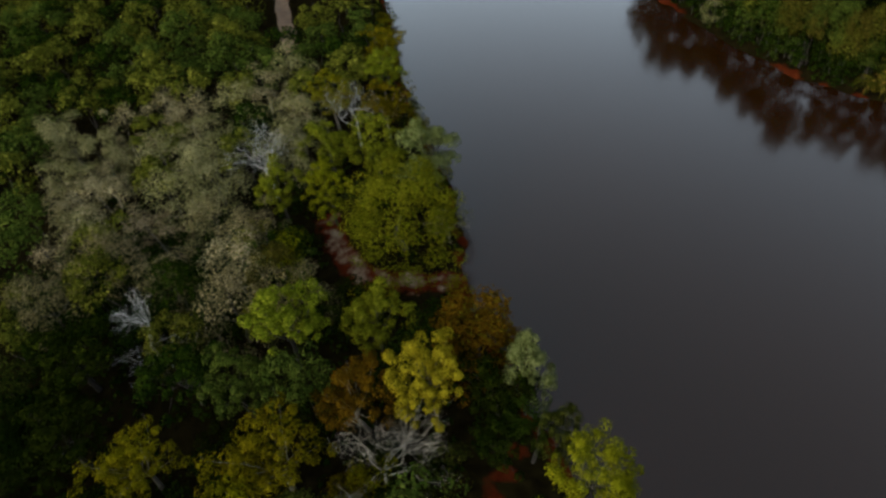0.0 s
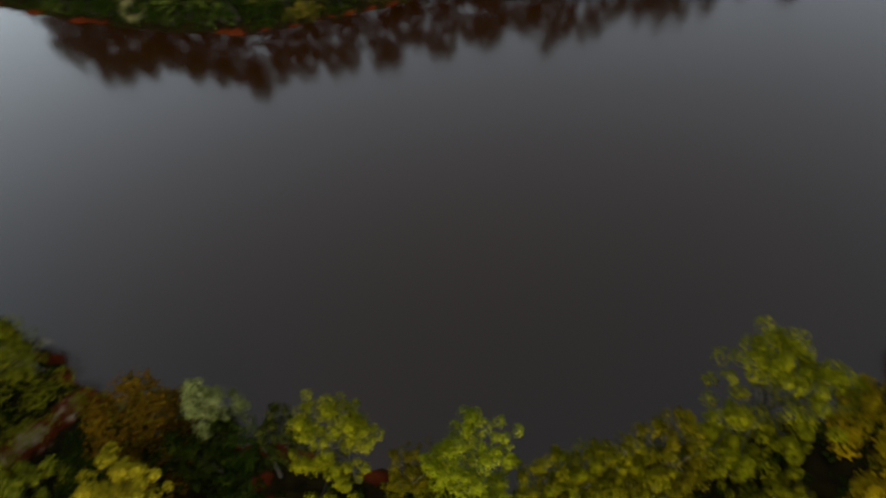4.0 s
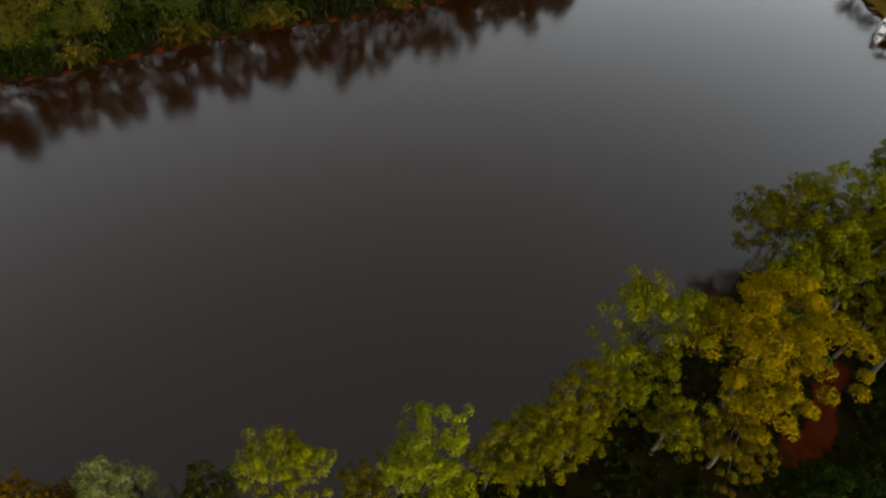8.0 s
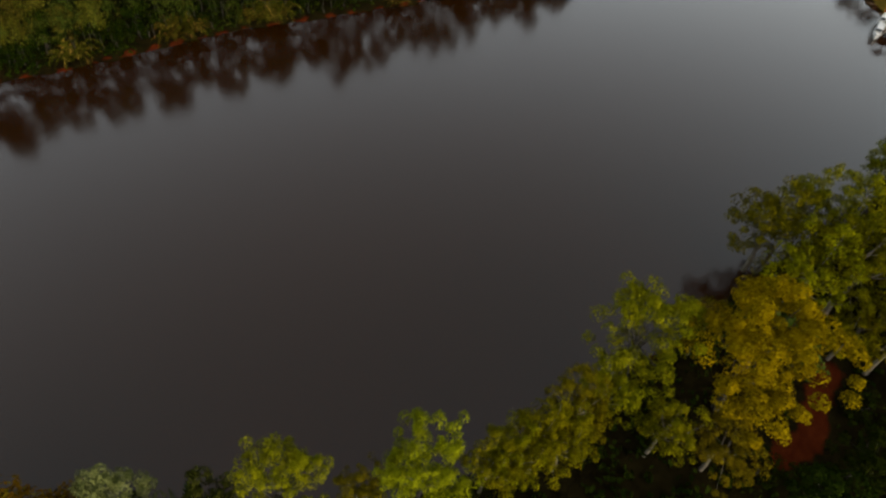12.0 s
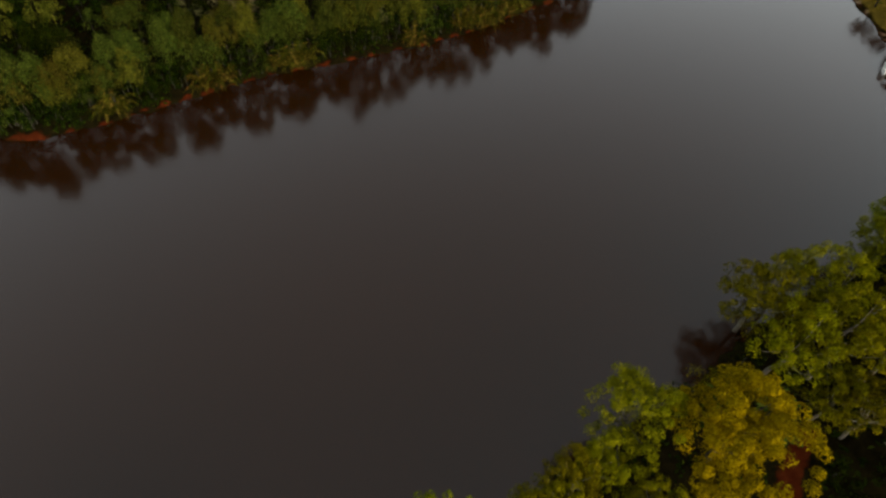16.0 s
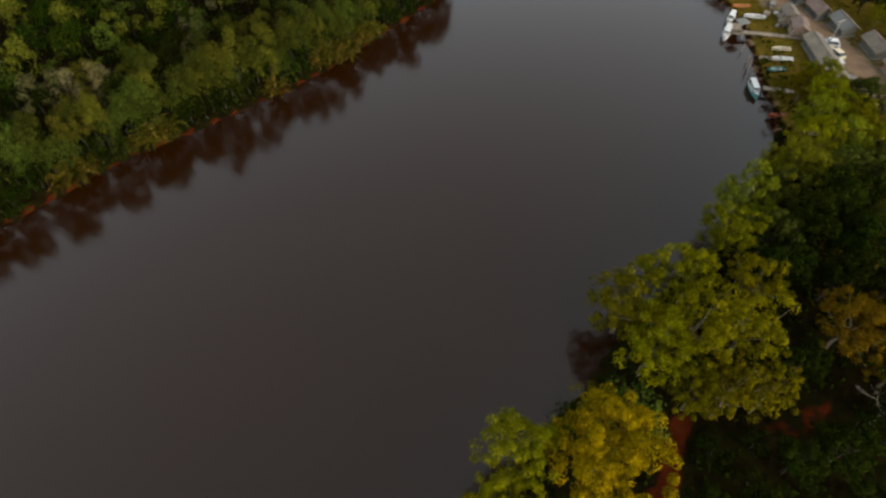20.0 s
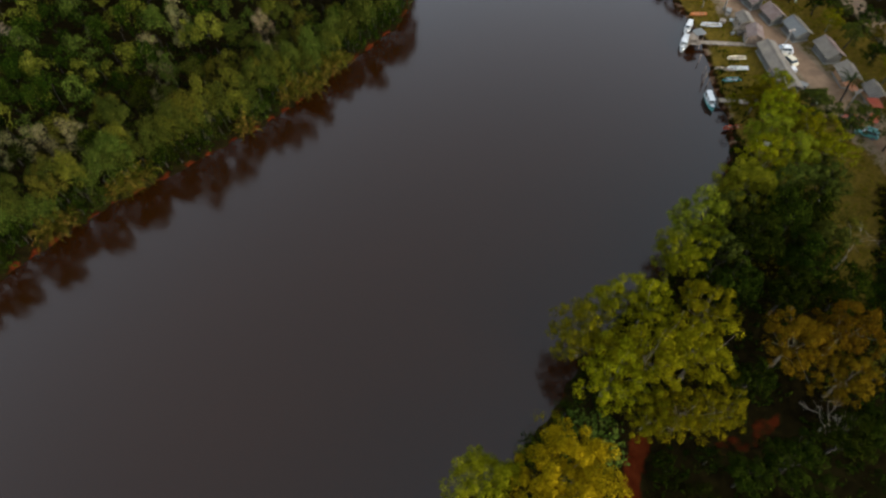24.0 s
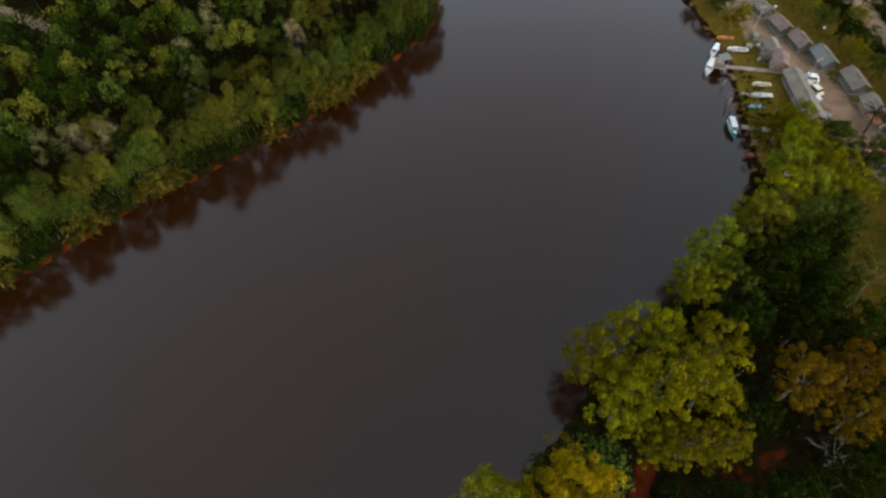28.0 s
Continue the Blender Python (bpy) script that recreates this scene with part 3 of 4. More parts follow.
def proto(kind):
    if kind not in PROTO:
        leaf, bark, k, count, size, cr, zc, half, slim, droop, variants, words = KINDS[kind]
        made = []
        for v in range(variants):
            rng = np.random.default_rng(sum(map(ord, kind)) * 10 + v)
            low = kind.endswith("bush") or kind.startswith(("bank", "feather")) or kind in ("forest_tree", "shade_tree", "mangrove_tree", "wood_tree", "gloom_tree", "sage_tree", "grey_tree", "dry_tree")
            c = ball_centres(rng, NOMINAL_R, NOMINAL_H - 0.6, k) if kind in WOODS else dome_centres(rng, NOMINAL_R, NOMINAL_H - 0.6, k) if low else crown_centres(rng, NOMINAL_R - cr * 0.7, zc, half, k, 11 if k > 45 else 5)
            rad = cr * (0.7 + 0.6 * rng.random(k))
            crown = quads_mesh(kind + "_crown", leaf_quads(rng, c, rad, count, size, slim=slim, droop=droop), LEAF[leaf])
            segs = limb_segs(rng, c, zc * (0.62 if low else 1.0), 0.15 if kind in WOODS else 0.26, 0.12 if kind in ("grey_tree", "dry_tree") else 0.0 if low else 18 / k if k > 45 else 0.35, twigs=kind in ("olive_tree", "brown_tree"))
            trunk = tubes_mesh(kind + "_trunk", segs, bark)
            made.append((trunk, crown))
        PROTO[kind] = made
    return PROTO[kind]


PLANTED, REST = [], []


def plant(kind, x, y, r, h, rng, label="", group=""):
    trunk, crown = proto(kind)[int(rng.integers(len(proto(kind))))]
    turn = Euler((rng.normal() * 0.04, rng.normal() * 0.04, rng.random() * 6.283)).to_quaternion()
    m = Matrix.LocRotScale((x, y, gz(x, y) - 0.05), turn, (r / NOMINAL_R, r / NOMINAL_R, h / NOMINAL_H))
    name = "bush" if kind.endswith("bush") else "tree"
    ob = thing(name, label or KINDS[kind][-1], "tree" if name == "tree" else "bush", m, group)
    part("trunk", trunk, None, ob)
    part("crown", crown, None, ob)
    PLANTED.append((x, y, r))
    return ob


def bare_tree(x, y, h, spread, seed, bark, label, depth=4, stems=4):
    rng = np.random.default_rng(seed)
    segs = [(Vector((0, 0, -0.4)), Vector((0.2, 0.1, h * 0.35)), 0.02 * h, 0.014 * h)]
    for s in range(stems):
        d = Vector((rng.normal() * spread, rng.normal() * spread, 1.0)).normalized()
        bare_segs(rng, Vector((0.2, 0.1, h * 0.3)), d, h * 0.26, 0.03 if stems < 3 else 0.045, depth, segs)
    ob = thing("bare_tree", label, "tree", pose(x, y, gz(x, y) - 0.05))
    part("trunk", tubes_mesh("bare_trunk", segs[:1], bark), None, ob)
    part("bough", tubes_mesh("bare_branches", segs[1:], bark, 4), None, ob)
    PLANTED.append((x, y, 1.5))
    return ob


def frond_quads(rng, count, length, spread, rise):
    """Arching palm fronds, each with rows of leaflets on both sides of a rib."""
    out = []
    for f in range(count):
        a = 6.283 * f / count + rng.normal() * 0.25
        L, tilt = length * (0.75 + 0.4 * rng.random()), rise * (0.6 + 0.6 * rng.random())
        side = np.array([-math.sin(a), math.cos(a), 0])
        last = np.zeros(3)
        for s in range(1, 11):
            u = s / 10
            reach = spread * L * u ** 0.9
            p = np.array([math.cos(a) * reach, math.sin(a) * reach, L * (tilt * u - (tilt * 0.85) * u ** 2.4)])
            w = L * 0.10 * math.sin(math.pi * min(1, 0.15 + 0.85 * u)) + 0.04
            for sg in (-1, 1):
                tip = p + side * sg * w + (p - last) * 0.6 + np.array([0, 0, -w * 0.35])
                out.append((last, last * 0.3 + p * 0.7, tip, last * 0.6 + tip * 0.4 - np.array([0, 0, 0.02])))
            last = p
    return np.array(out)


def palm_clump(x, y, size, seed, label):
    rng = np.random.default_rng(seed)
    ob = thing("nipa_palm", label, "palm", Matrix.LocRotScale((x, y, gz(x, y)), Euler((0, 0, rng.random() * 6)), (size, size, size)))
    for k in range(3):
        q = frond_quads(rng, 10, 4.6, 0.6, 1.0) + np.array([rng.normal() * 0.6, rng.normal() * 0.6, 0.1])
        part("frond_tuft", quads_mesh("fronds", q, LEAF["palm"]), None, ob)


def coconut_palm(x, y, h, seed, label="slender coconut palm beside the village road"):
    rng = np.random.default_rng(seed)
    ob = thing("coconut_palm", label, "palm", pose(x, y, gz(x, y)))
    segs = [(Vector((0.25 * math.sin(k * 0.5), 0.1 * k, h * k / 6 - 0.1)), Vector((0.25 * math.sin((k + 1) * 0.5), 0.1 * (k + 1), h * (k + 1) / 6)), 0.19 - 0.012 * k, 0.18 - 0.012 * k) for k in range(6)]
    part("trunk", tubes_mesh("palm_trunk", segs, BARK, 7), None, ob)
    part("frond_tuft", quads_mesh("palm_fronds", frond_quads(rng, 16, 3.4, 0.85, 0.55) + np.array(segs[-1][1]), LEAF["dark"]), None, ob)


rng0 = np.random.default_rng(5)
# trees that stand out: kind, x, y, crown radius, height
TREES = [
    ("yellow_tree", 22.6, 17.8, 7.0, 16.0), ("fresh_tree", 13.7, 20.2, 5.0, 15.5), ("olive_tree", 4.0, 13.0, 3.3, 12.0), ("olive_tree", 8.2, 15.6, 3.2, 11.5), ("olive_tree", 0.2, 12.2, 2.8, 11.0), ("olive_tree", -9.4, 11.0, 2.2, 9.0), ("olive_tree", 2.2, 12.6, 2.6, 11.0), ("olive_tree", 6.4, 13.4, 2.8, 10.5), ("fresh_tree", -4.8, 11.2, 3.9, 14.2),
    ("fresh_tree", -14.2, 10.6, 3.6, 14.2), ("green_tree", -19.3, 11.0, 2.4, 9.5), ("olive_tree", 14.5, 14.0, 3.0, 9.0), ("brown_tree", 19.0, 12.5, 3.2, 8.0), ("olive_tree", 10.8, 17.6, 2.8, 9.5),
    ("olive_tree", 33.2, 34.2, 5.2, 13.5), ("olive_tree", 33.4, 27.6, 5.0, 13.0), ("olive_tree", 38.6, 27.2, 6.0, 15.0), ("olive_tree", 44.6, 26.5, 5.4, 14.0), ("olive_tree", 39.0, 20.4, 4.2, 12.5), ("olive_tree", 36.2, 22.2, 3.2, 10.0), ("olive_tree", 48.8, 31.8, 4.6, 13.0), ("olive_tree", 37.8, 36.8, 3.6, 14.0), ("olive_tree", 43.6, 19.6, 3.4, 10.5),
    ("brown_tree", 56.4, 23.8, 5.0, 13.0), ("brown_tree", 64.0, 22.8, 4.8, 12.0), ("moss_tree", 66.0, 47.8, 5.4, 13.5), ("olive_tree", 72.0, 51.0, 4.8, 12.0), ("moss_tree", 55.6, 44.0, 4.8, 13.5), ("brown_tree", 60.5, 18.0, 3.8, 10.0),
    ("lime_tree", 50.2, 40.0, 4.4, 13.0), ("olive_tree", 43.0, 35.2, 4.4, 13.0), ("moss_tree", 77.0, 56.0, 4.2, 11.0), ("dark_tree", 60.6, 37.9, 5.0, 13.0), ("dark_tree", 54.5, 34.0, 4.8, 12.0), ("green_tree", 61.0, 45.0, 4.0, 12.0), ("green_tree", 56.5, 38.6, 3.4, 12.0),
    ("dark_tree", 66.6, 40.4, 4.8, 12.5), ("dark_tree", 66.5, 33.5, 4.6, 11.5), ("dark_tree", 61.0, 30.5, 4.2, 11.0), ("dark_tree", 72.0, 41.5, 4.4, 11.5), ("green_tree", 71.0, 36.4, 4.0, 10.5), ("dark_tree", 69.0, 28.4, 4.2, 10.0), ("moss_tree", 77.5, 50.0, 4.2, 11.0), ("green_tree", 77.8, 44.0, 4.0, 10.0), ("olive_tree", 83.5, 49.5, 3.8, 10.0), ("green_tree", 72.0, 46.0, 3.8, 11.5),
    ("dark_tree", 26.5, 8.5, 3.4, 6.5), ("dark_tree", 31.5, 11.0, 3.2, 6.5), ("dark_tree", 37.5, 9.0, 3.6, 7.0), ("dark_tree", 43.0, 12.5, 3.4, 7.0), ("dark_tree", 30.5, 4.5, 3.6, 7.0), ("dark_tree", 49.0, 12.2, 4.5, 8.0), ("dark_tree", 56.0, 12.0, 4.6, 8.0), ("dark_tree", 62.0, 12.5, 4.2, 8.0), ("dark_tree", 50.0, 22.0, 3.6, 9.0),
    ("lime_tree", 82.0, 60.0, 4.2, 9.5), ("olive_tree", 85.0, 63.5, 3.6, 8.5), ("olive_tree", 84.0, 55.0, 4.0, 9.5), ("green_tree", 89.0, 58.5, 3.6, 8.5), ("moss_tree", 87.0, 67.0, 3.4, 7.0), ("green_tree", 91.6, 62.0, 3.0, 6.5),
    ("green_tree", 93.0, 54.0, 3.8, 8.5), ("green_tree", 80.0, 45.5, 3.4, 9.0), ("dark_tree", 90.5, 40.0, 4.5, 9.5), ("olive_tree", 92.6, 95.6, 2.6, 5.5), ("olive_tree", 95.8, 97.0, 2.4, 5.0), ("green_tree", 93.5, 102.0, 3.4, 5.5), ("green_tree", 92.5, 108.0, 3.2, 5.5), ("olive_tree", 81.0, 68.5, 1.6, 3.0),
    ("olive_tree", 84.8, 66.8, 3.0, 7.0), ("olive_tree", 82.6, 65.4, 2.8, 6.5),
    ("dry_tree", 5.6, 111.0, 2.6, 12.5), ("grey_tree", -34.0, 95.0, 3.4, 11.5), ("grey_tree", -14.8, 111.5, 2.8, 12.5), ("feathery_tree", -48.6, 8.0, 7.3, 13.0), ("silver_tree", -57.0, 14.8, 4.6, 10.5), ("rust_bush", -31.0, 9.4, 4.8, 10.0), ("silver_tree", -25.0, 10.9, 2.6, 11.5), ("dark_tree", -25.5, 8.6, 3.6, 8.5),
    ("dark_tree", -21.4, 7.2, 3.0, 7.5), ("gold_tree", -26.6, 3.4, 3.6, 13.0), ("brown_tree", -28.8, -2.2, 3.8, 10.5), ("moss_tree", -38.0, -6.6, 4.6, 11.0), ("moss_tree", -36.2, 1.3, 3.8, 9.5),
    ("olive_tree", -25.8, -9.5, 4.6, 10.5), ("green_tree", -34.2, -11.4, 3.6, 10.0), ("olive_tree", -31.0, -20.0, 3.8, 8.0), ("green_tree", -19.5, -8.0, 4.0, 9.5), ("dark_tree", -22.0, -16.0, 3.8, 9.0), ("olive_tree", -23.6, -13.4, 3.0, 8.5),
    ("dark_tree", -38.0, -16.0, 4.2, 9.0), ("dark_tree", -44.0, -25.5, 4.8, 9.0), ("dark_tree", -36.0, -26.0, 4.6, 8.5), ("lime_tree", -56.4, 1.8, 3.6, 9.5),
    ("moss_tree", -62.5, 9.2, 4.4, 10.0), ("olive_tree", -70.0, 13.0, 3.8, 10.0), ("moss_tree", -78.5, 15.0, 4.0, 10.0), ("olive_tree", -84.5, 17.0, 4.0, 11.0), ("moss_tree", -65.5, 4.0, 3.8, 9.5), ("olive_tree", -76.0, 7.0, 4.0, 10.0), ("moss_tree", -59.5, -3.5, 3.4, 9.5),
]
TREES += [(("green_tree", "dark_tree", "olive_tree")[i % 3], 110.5 + 4.6 * (i % 2) + 0.8 * math.sin(i * 2.0), 58.0 + i * 2.7, 2.9, 6.0 + math.sin(i * 1.3)) for i in range(21)]
for kind, x, y, r, h in TREES:
    plant(kind, x, y, r, h, rng0)
bare_tree(-23.6, -2.2, 9.0, 2.2, 21, PALE_BARK, "leafless pale tree with a wide net of branches", 4, 7)
bare_tree(-45.0, -19.5, 9.0, 0.3, 12, SILVER_BARK, "silvery dead tree among the forest crowns", 4, 4)
bare_tree(-65.4, -4.1, 11.0, 0.25, 13, SILVER_BARK, "white dead tree top above the canopy", 4, 4)
bare_tree(-71.0, 8.8, 11.0, 0.3, 14, SILVER_BARK, "upright white dead tree by the river", 4, 3)
bare_tree(-48.5, 13.0, 5.0, 0.6, 15, DULL_BARK, "grey leafless shrub standing in the shallows", 3, 4)
bare_tree(74.0, 33.2, 12.0, 0.12, 16, DULL_BARK, "tall bare whitish tree beside the clearing", 2, 2)
bare_tree(56.5, 14.5, 9.0, 0.3, 19, DULL_BARK, "thin pale snag above dark shrubs", 2, 3)

coconut_palm(-20.6, 9.4, 6.0, 5, "small dark green palm among riverside trees")
PALMS = [(x, far_y(np.array([x]))[0] + 0.5 + 0.9 * d) for x, d in ((-24.5, 0.8), (-22.5, 0.6), (-20.8, 0.9), (6.5, 0.9), (9, 0.7), (11.5, 1.0), (13.5, 0.8), (15.5, 1.3), (8, 3.2), (12, 3.4), (18, 1.0), (-33, 0.8), (-36, 1.0), (-3, 0.8), (-48, 0.9))]
# bushes that hang over both shores
rng4 = np.random.default_rng(17)
for row, (gap, lo, hi, tall) in enumerate(((1.7, 0.9, 2.6, 5.0), (1.9, 1.7, 3.2, 11.5), (1.7, 3.4, 5.2, 8.5))):
    for x in np.arange(-98, 42, gap):
        xx = x + rng4.uniform(-1, 1)
        yy = far_y(np.array([xx]))[0] + rng4.uniform(lo, hi)
        if row == 0 and any(math.hypot(xx - a, yy - b) < 2.4 for a, b in PALMS):
            continue
        kind = (("dark_bush", "dark_bush", "green_bush"), ("bank_tree", "bank_tree_olive", "bank_tree"), ("dark_bush", "dark_bush", "green_bush"))[row][int(rng4.integers(3))]
        r, h = rng4.uniform(1.6, 2.4) * (1.15 if row == 1 else 1.0), tall * rng4.uniform(0.7, 1.3)
        if row == 2 or row == 0 and not -50 < xx < 36:
            REST.append((kind, xx, yy, r, h, rng4.random() * 6.283))
        else:
            plant(kind, xx, yy, r, h, rng4)
for x in np.arange(-112, 76, 3.0):
    xx = x + rng4.uniform(-1, 1)
    if -47 < xx < -40 or -34 < xx < -10:
        continue
    yy = near_y(np.array([xx]))[0] - rng4.uniform(0.8, 2.0) - (1.5 if xx > 60 else 0)
    plant("dark_bush" if rng4.random() < 0.5 else "shore_bush", xx, yy, rng4.uniform(1.6, 2.8), rng4.uniform(3.0, 6.0), rng4)

# shrubs that fill the gaps below the nearer trees, mostly near-black to stand for shade
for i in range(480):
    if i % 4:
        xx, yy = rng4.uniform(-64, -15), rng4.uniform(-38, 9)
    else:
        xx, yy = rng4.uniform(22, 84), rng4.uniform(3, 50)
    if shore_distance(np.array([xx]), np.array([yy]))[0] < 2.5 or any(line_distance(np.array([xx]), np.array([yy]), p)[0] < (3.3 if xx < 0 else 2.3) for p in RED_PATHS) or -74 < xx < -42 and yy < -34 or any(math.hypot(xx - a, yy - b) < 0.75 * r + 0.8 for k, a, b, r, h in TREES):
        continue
    # only the near-black kind at the right and below y -10, for dimness there
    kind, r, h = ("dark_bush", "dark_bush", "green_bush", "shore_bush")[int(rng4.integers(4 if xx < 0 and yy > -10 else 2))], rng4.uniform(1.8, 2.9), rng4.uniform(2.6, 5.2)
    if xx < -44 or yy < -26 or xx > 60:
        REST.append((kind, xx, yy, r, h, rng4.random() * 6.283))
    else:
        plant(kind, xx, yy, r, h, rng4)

# palms along the far bank
for i, (x, y) in enumerate(PALMS):
    palm_clump(x, y, 1.0 + 0.35 * ((i * 7) % 5) / 4, 40 + i, "clump of yellowing nipa palms at the water")

# the closed forest, tree by tree, on a shaken grid
rng1 = np.random.default_rng(8)
ROOF_BOXES = [(-76, -43, -60, -37)]


def open_ground(x, y):
    if line_distance(np.array([x]), np.array([y]), ROAD)[0] < (9.5 if x > 103 else 13) and y > 56:
        return True
    if line_distance(np.array([x]), np.array([y]), TRACK)[0] < 3.0 or math.hypot(x - 130, y - 100) < 8:
        return True
    if any(line_distance(np.array([x]), np.array([y]), p)[0] < w for p, w in zip(RED_PATHS, (1.8, 1.6, 2.6, 3.2, 2.0))):
        return True
    if line_distance(np.array([x]), np.array([y]), [(-66, 160), (-52, 147), (-43, 138)])[0] < 3:
        return True
    if line_distance(np.array([x]), np.array([y]), FOREST_TRACK)[0] < 4.2:
        return True
    if any(a < x < b and c < y < d for a, b, c, d in ROOF_BOXES):
        return True
    return 76 < x < 98 and y > 58 or math.hypot(x - 100, y - 57) < 6


def pick_kind(x, y):
    u = rng1.random()
    if y > far_y(np.array([x]))[0]:
        return ("mangrove_tree", "forest_tree", "shade_tree", "grey_tree")[int(np.searchsorted([0.26, 0.64, 0.98] if x < -12 else [0.44, 0.74, 0.98], u))]
    if -90 < x < -42 and -30 < y < 8:
        return ("grey_tree", "dry_tree", "forest_tree", "mangrove_tree", "shade_tree")[int(np.searchsorted([0.44, 0.74, 0.80, 0.92], u))]
    return ("forest_tree", "shade_tree", "mangrove_tree")[int(np.searchsorted([0.35, 0.5] if x < -55 else [0.5, 0.78], u))]


for STEP in (4.7, 5.6):
    for iy in range(int(-90 / STEP), int(168 / STEP)):
        for ix in range(int(-180 / STEP), int(146 / STEP)):
            x, y = ix * STEP + (iy % 2) * 0.45 * STEP + rng1.uniform(-0.28, 0.28) * STEP, iy * STEP + rng1.uniform(-0.28, 0.28) * STEP
            far = y > far_y(np.array([x]))[0]
            d = float(shore_distance(np.array([x]), np.array([y]))[0])
            fine = far and d < 46 and -66 < x < 44
            if fine != (STEP < 5) or d < (1.2 if far else 2.2) or open_ground(x, y):
                continue
            if far and (y > 158 or x < -105 or x < -62 and y > 108 or x > 46):
                continue
            if not far and (-15 < x < 40 and y < 12 and not (-5 < x < 20 and y < 3) or y < -0.5 * abs(x) - 24 or x > 135 or x < -172 or y > 135 or (x > 40 and y < 8)):
                continue
            if -53 < x < -38 and 1 < y < 14 or math.hypot(x + 24, y + 1.6) < 5 or any(math.hypot(x - a, y - b) < 0.62 * r + 1.7 for a, b, r in PLANTED[:len(TREES) + 7]):
                continue
            k = pick_kind(x, y)
            r, h = rng1.uniform(3.0, 4.8), rng1.uniform(7.5, 11.5)
            if fine:
                h = rng1.uniform(6.5, 13.5)
                r = rng1.uniform(1.6, 2.2) + 0.06 * h
            if far and d < 17 and -60 < x < 30 or not far and (-62 < x < -20 and y > -34 or 40 < x < 100 and y < 62):
                plant({"forest_tree": "wood_tree", "shade_tree": "gloom_tree", "mangrove_tree": "sage_tree"}.get(k, k), x, y, r, h, rng1)
            else:
                REST.append((k, x, y, r, h, rng1.random() * 6.283))


def joined_forest():
    """The trees deeper in the forest, as one object with a slot for each material."""
    co, mats, index, quads = [], [], [], 0
    for k, x, y, r, h, a in REST:
        made = proto(k)
        for me in made[int(a * 100) % len(made)]:
            n = len(me.vertices)
            v = np.empty(n * 3, dtype=np.float32)
            me.vertices.foreach_get("co", v)
            v = v.reshape(-1, 3) * np.array([r / NOMINAL_R, r / NOMINAL_R, h / NOMINAL_H])
            v = np.stack([v[:, 0] * math.cos(a) - v[:, 1] * math.sin(a) + x, v[:, 0] * math.sin(a) + v[:, 1] * math.cos(a) + y, v[:, 2] + gz(x, y)], 1)
            loops = np.empty(len(me.loops), dtype=np.int32)
            me.loops.foreach_get("vertex_index", loops)
            co.append(v)
            index.append(loops + sum_before[0])
            sum_before[0] += n
            if me.materials[0] not in mats:
                mats.append(me.materials[0])
            slots.append(np.full(len(me.polygons), mats.index(me.materials[0]), dtype=np.int32))
    V, I, S = np.concatenate(co), np.concatenate(index), np.concatenate(slots)
    me = bpy.data.meshes.new("forest")
    me.vertices.add(len(V))
    me.vertices.foreach_set("co", V.astype(np.float32).ravel())
    me.loops.add(len(I))
    me.loops.foreach_set("vertex_index", I)
    me.polygons.add(len(S))
    me.polygons.foreach_set("loop_start", np.arange(0, len(I), 4, dtype=np.int32))
    me.polygons.foreach_set("loop_total", np.full(len(S), 4, dtype=np.int32))
    for m in mats:
        me.materials.append(m)
    me.polygons.foreach_set("material_index", S)
    me.update(calc_edges=True)
    tagged(new("forest", me), "closed canopy of green and greyish forest trees", "forest", kind="stuff")


sum_before, slots = [0], []
joined_forest()

# low growth under the trees, one sheet of sprigs, its shade put into the leaf colour
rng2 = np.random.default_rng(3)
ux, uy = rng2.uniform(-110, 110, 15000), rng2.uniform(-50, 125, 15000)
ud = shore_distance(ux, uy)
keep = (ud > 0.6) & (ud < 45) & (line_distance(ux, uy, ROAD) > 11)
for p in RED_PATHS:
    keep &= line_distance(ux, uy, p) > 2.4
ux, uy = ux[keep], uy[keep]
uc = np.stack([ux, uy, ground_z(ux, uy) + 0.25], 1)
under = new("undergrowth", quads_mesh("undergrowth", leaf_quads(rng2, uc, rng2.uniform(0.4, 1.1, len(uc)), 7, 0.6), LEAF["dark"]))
tagged(under, "low shrubs and ferns, near-black for the shade on the forest floor", "undergrowth", kind="stuff")

# woods beyond, down to the horizon
fx, fy = rng2.uniform(-700, 700, 3400), rng2.uniform(-700, 700, 3400)
fd = shore_distance(fx, fy)
keep = (fd > 4) & ((np.abs(fx + 25) > 160) | (fy < -0.5 * np.abs(fx) - 28) | (fy > 162) | ((fx < -108) & (fy > far_y(fx)))) & ~((fx > 60) & (fx < 135) & (fy > 20) & (fy < 175))
fx, fy = fx[keep], fy[keep]
fc = np.stack([fx, fy, 6.5 + rng2.uniform(-1, 1.5, len(fx))], 1)
woods = new("far_woods", quads_mesh("far_woods", leaf_quads(rng2, fc, rng2.uniform(4, 8, len(fc)), 18, 3.8, squash=0.6), LEAF["green"]))
tagged(woods, "unbroken green woods in the distance", "woods", kind="stuff")


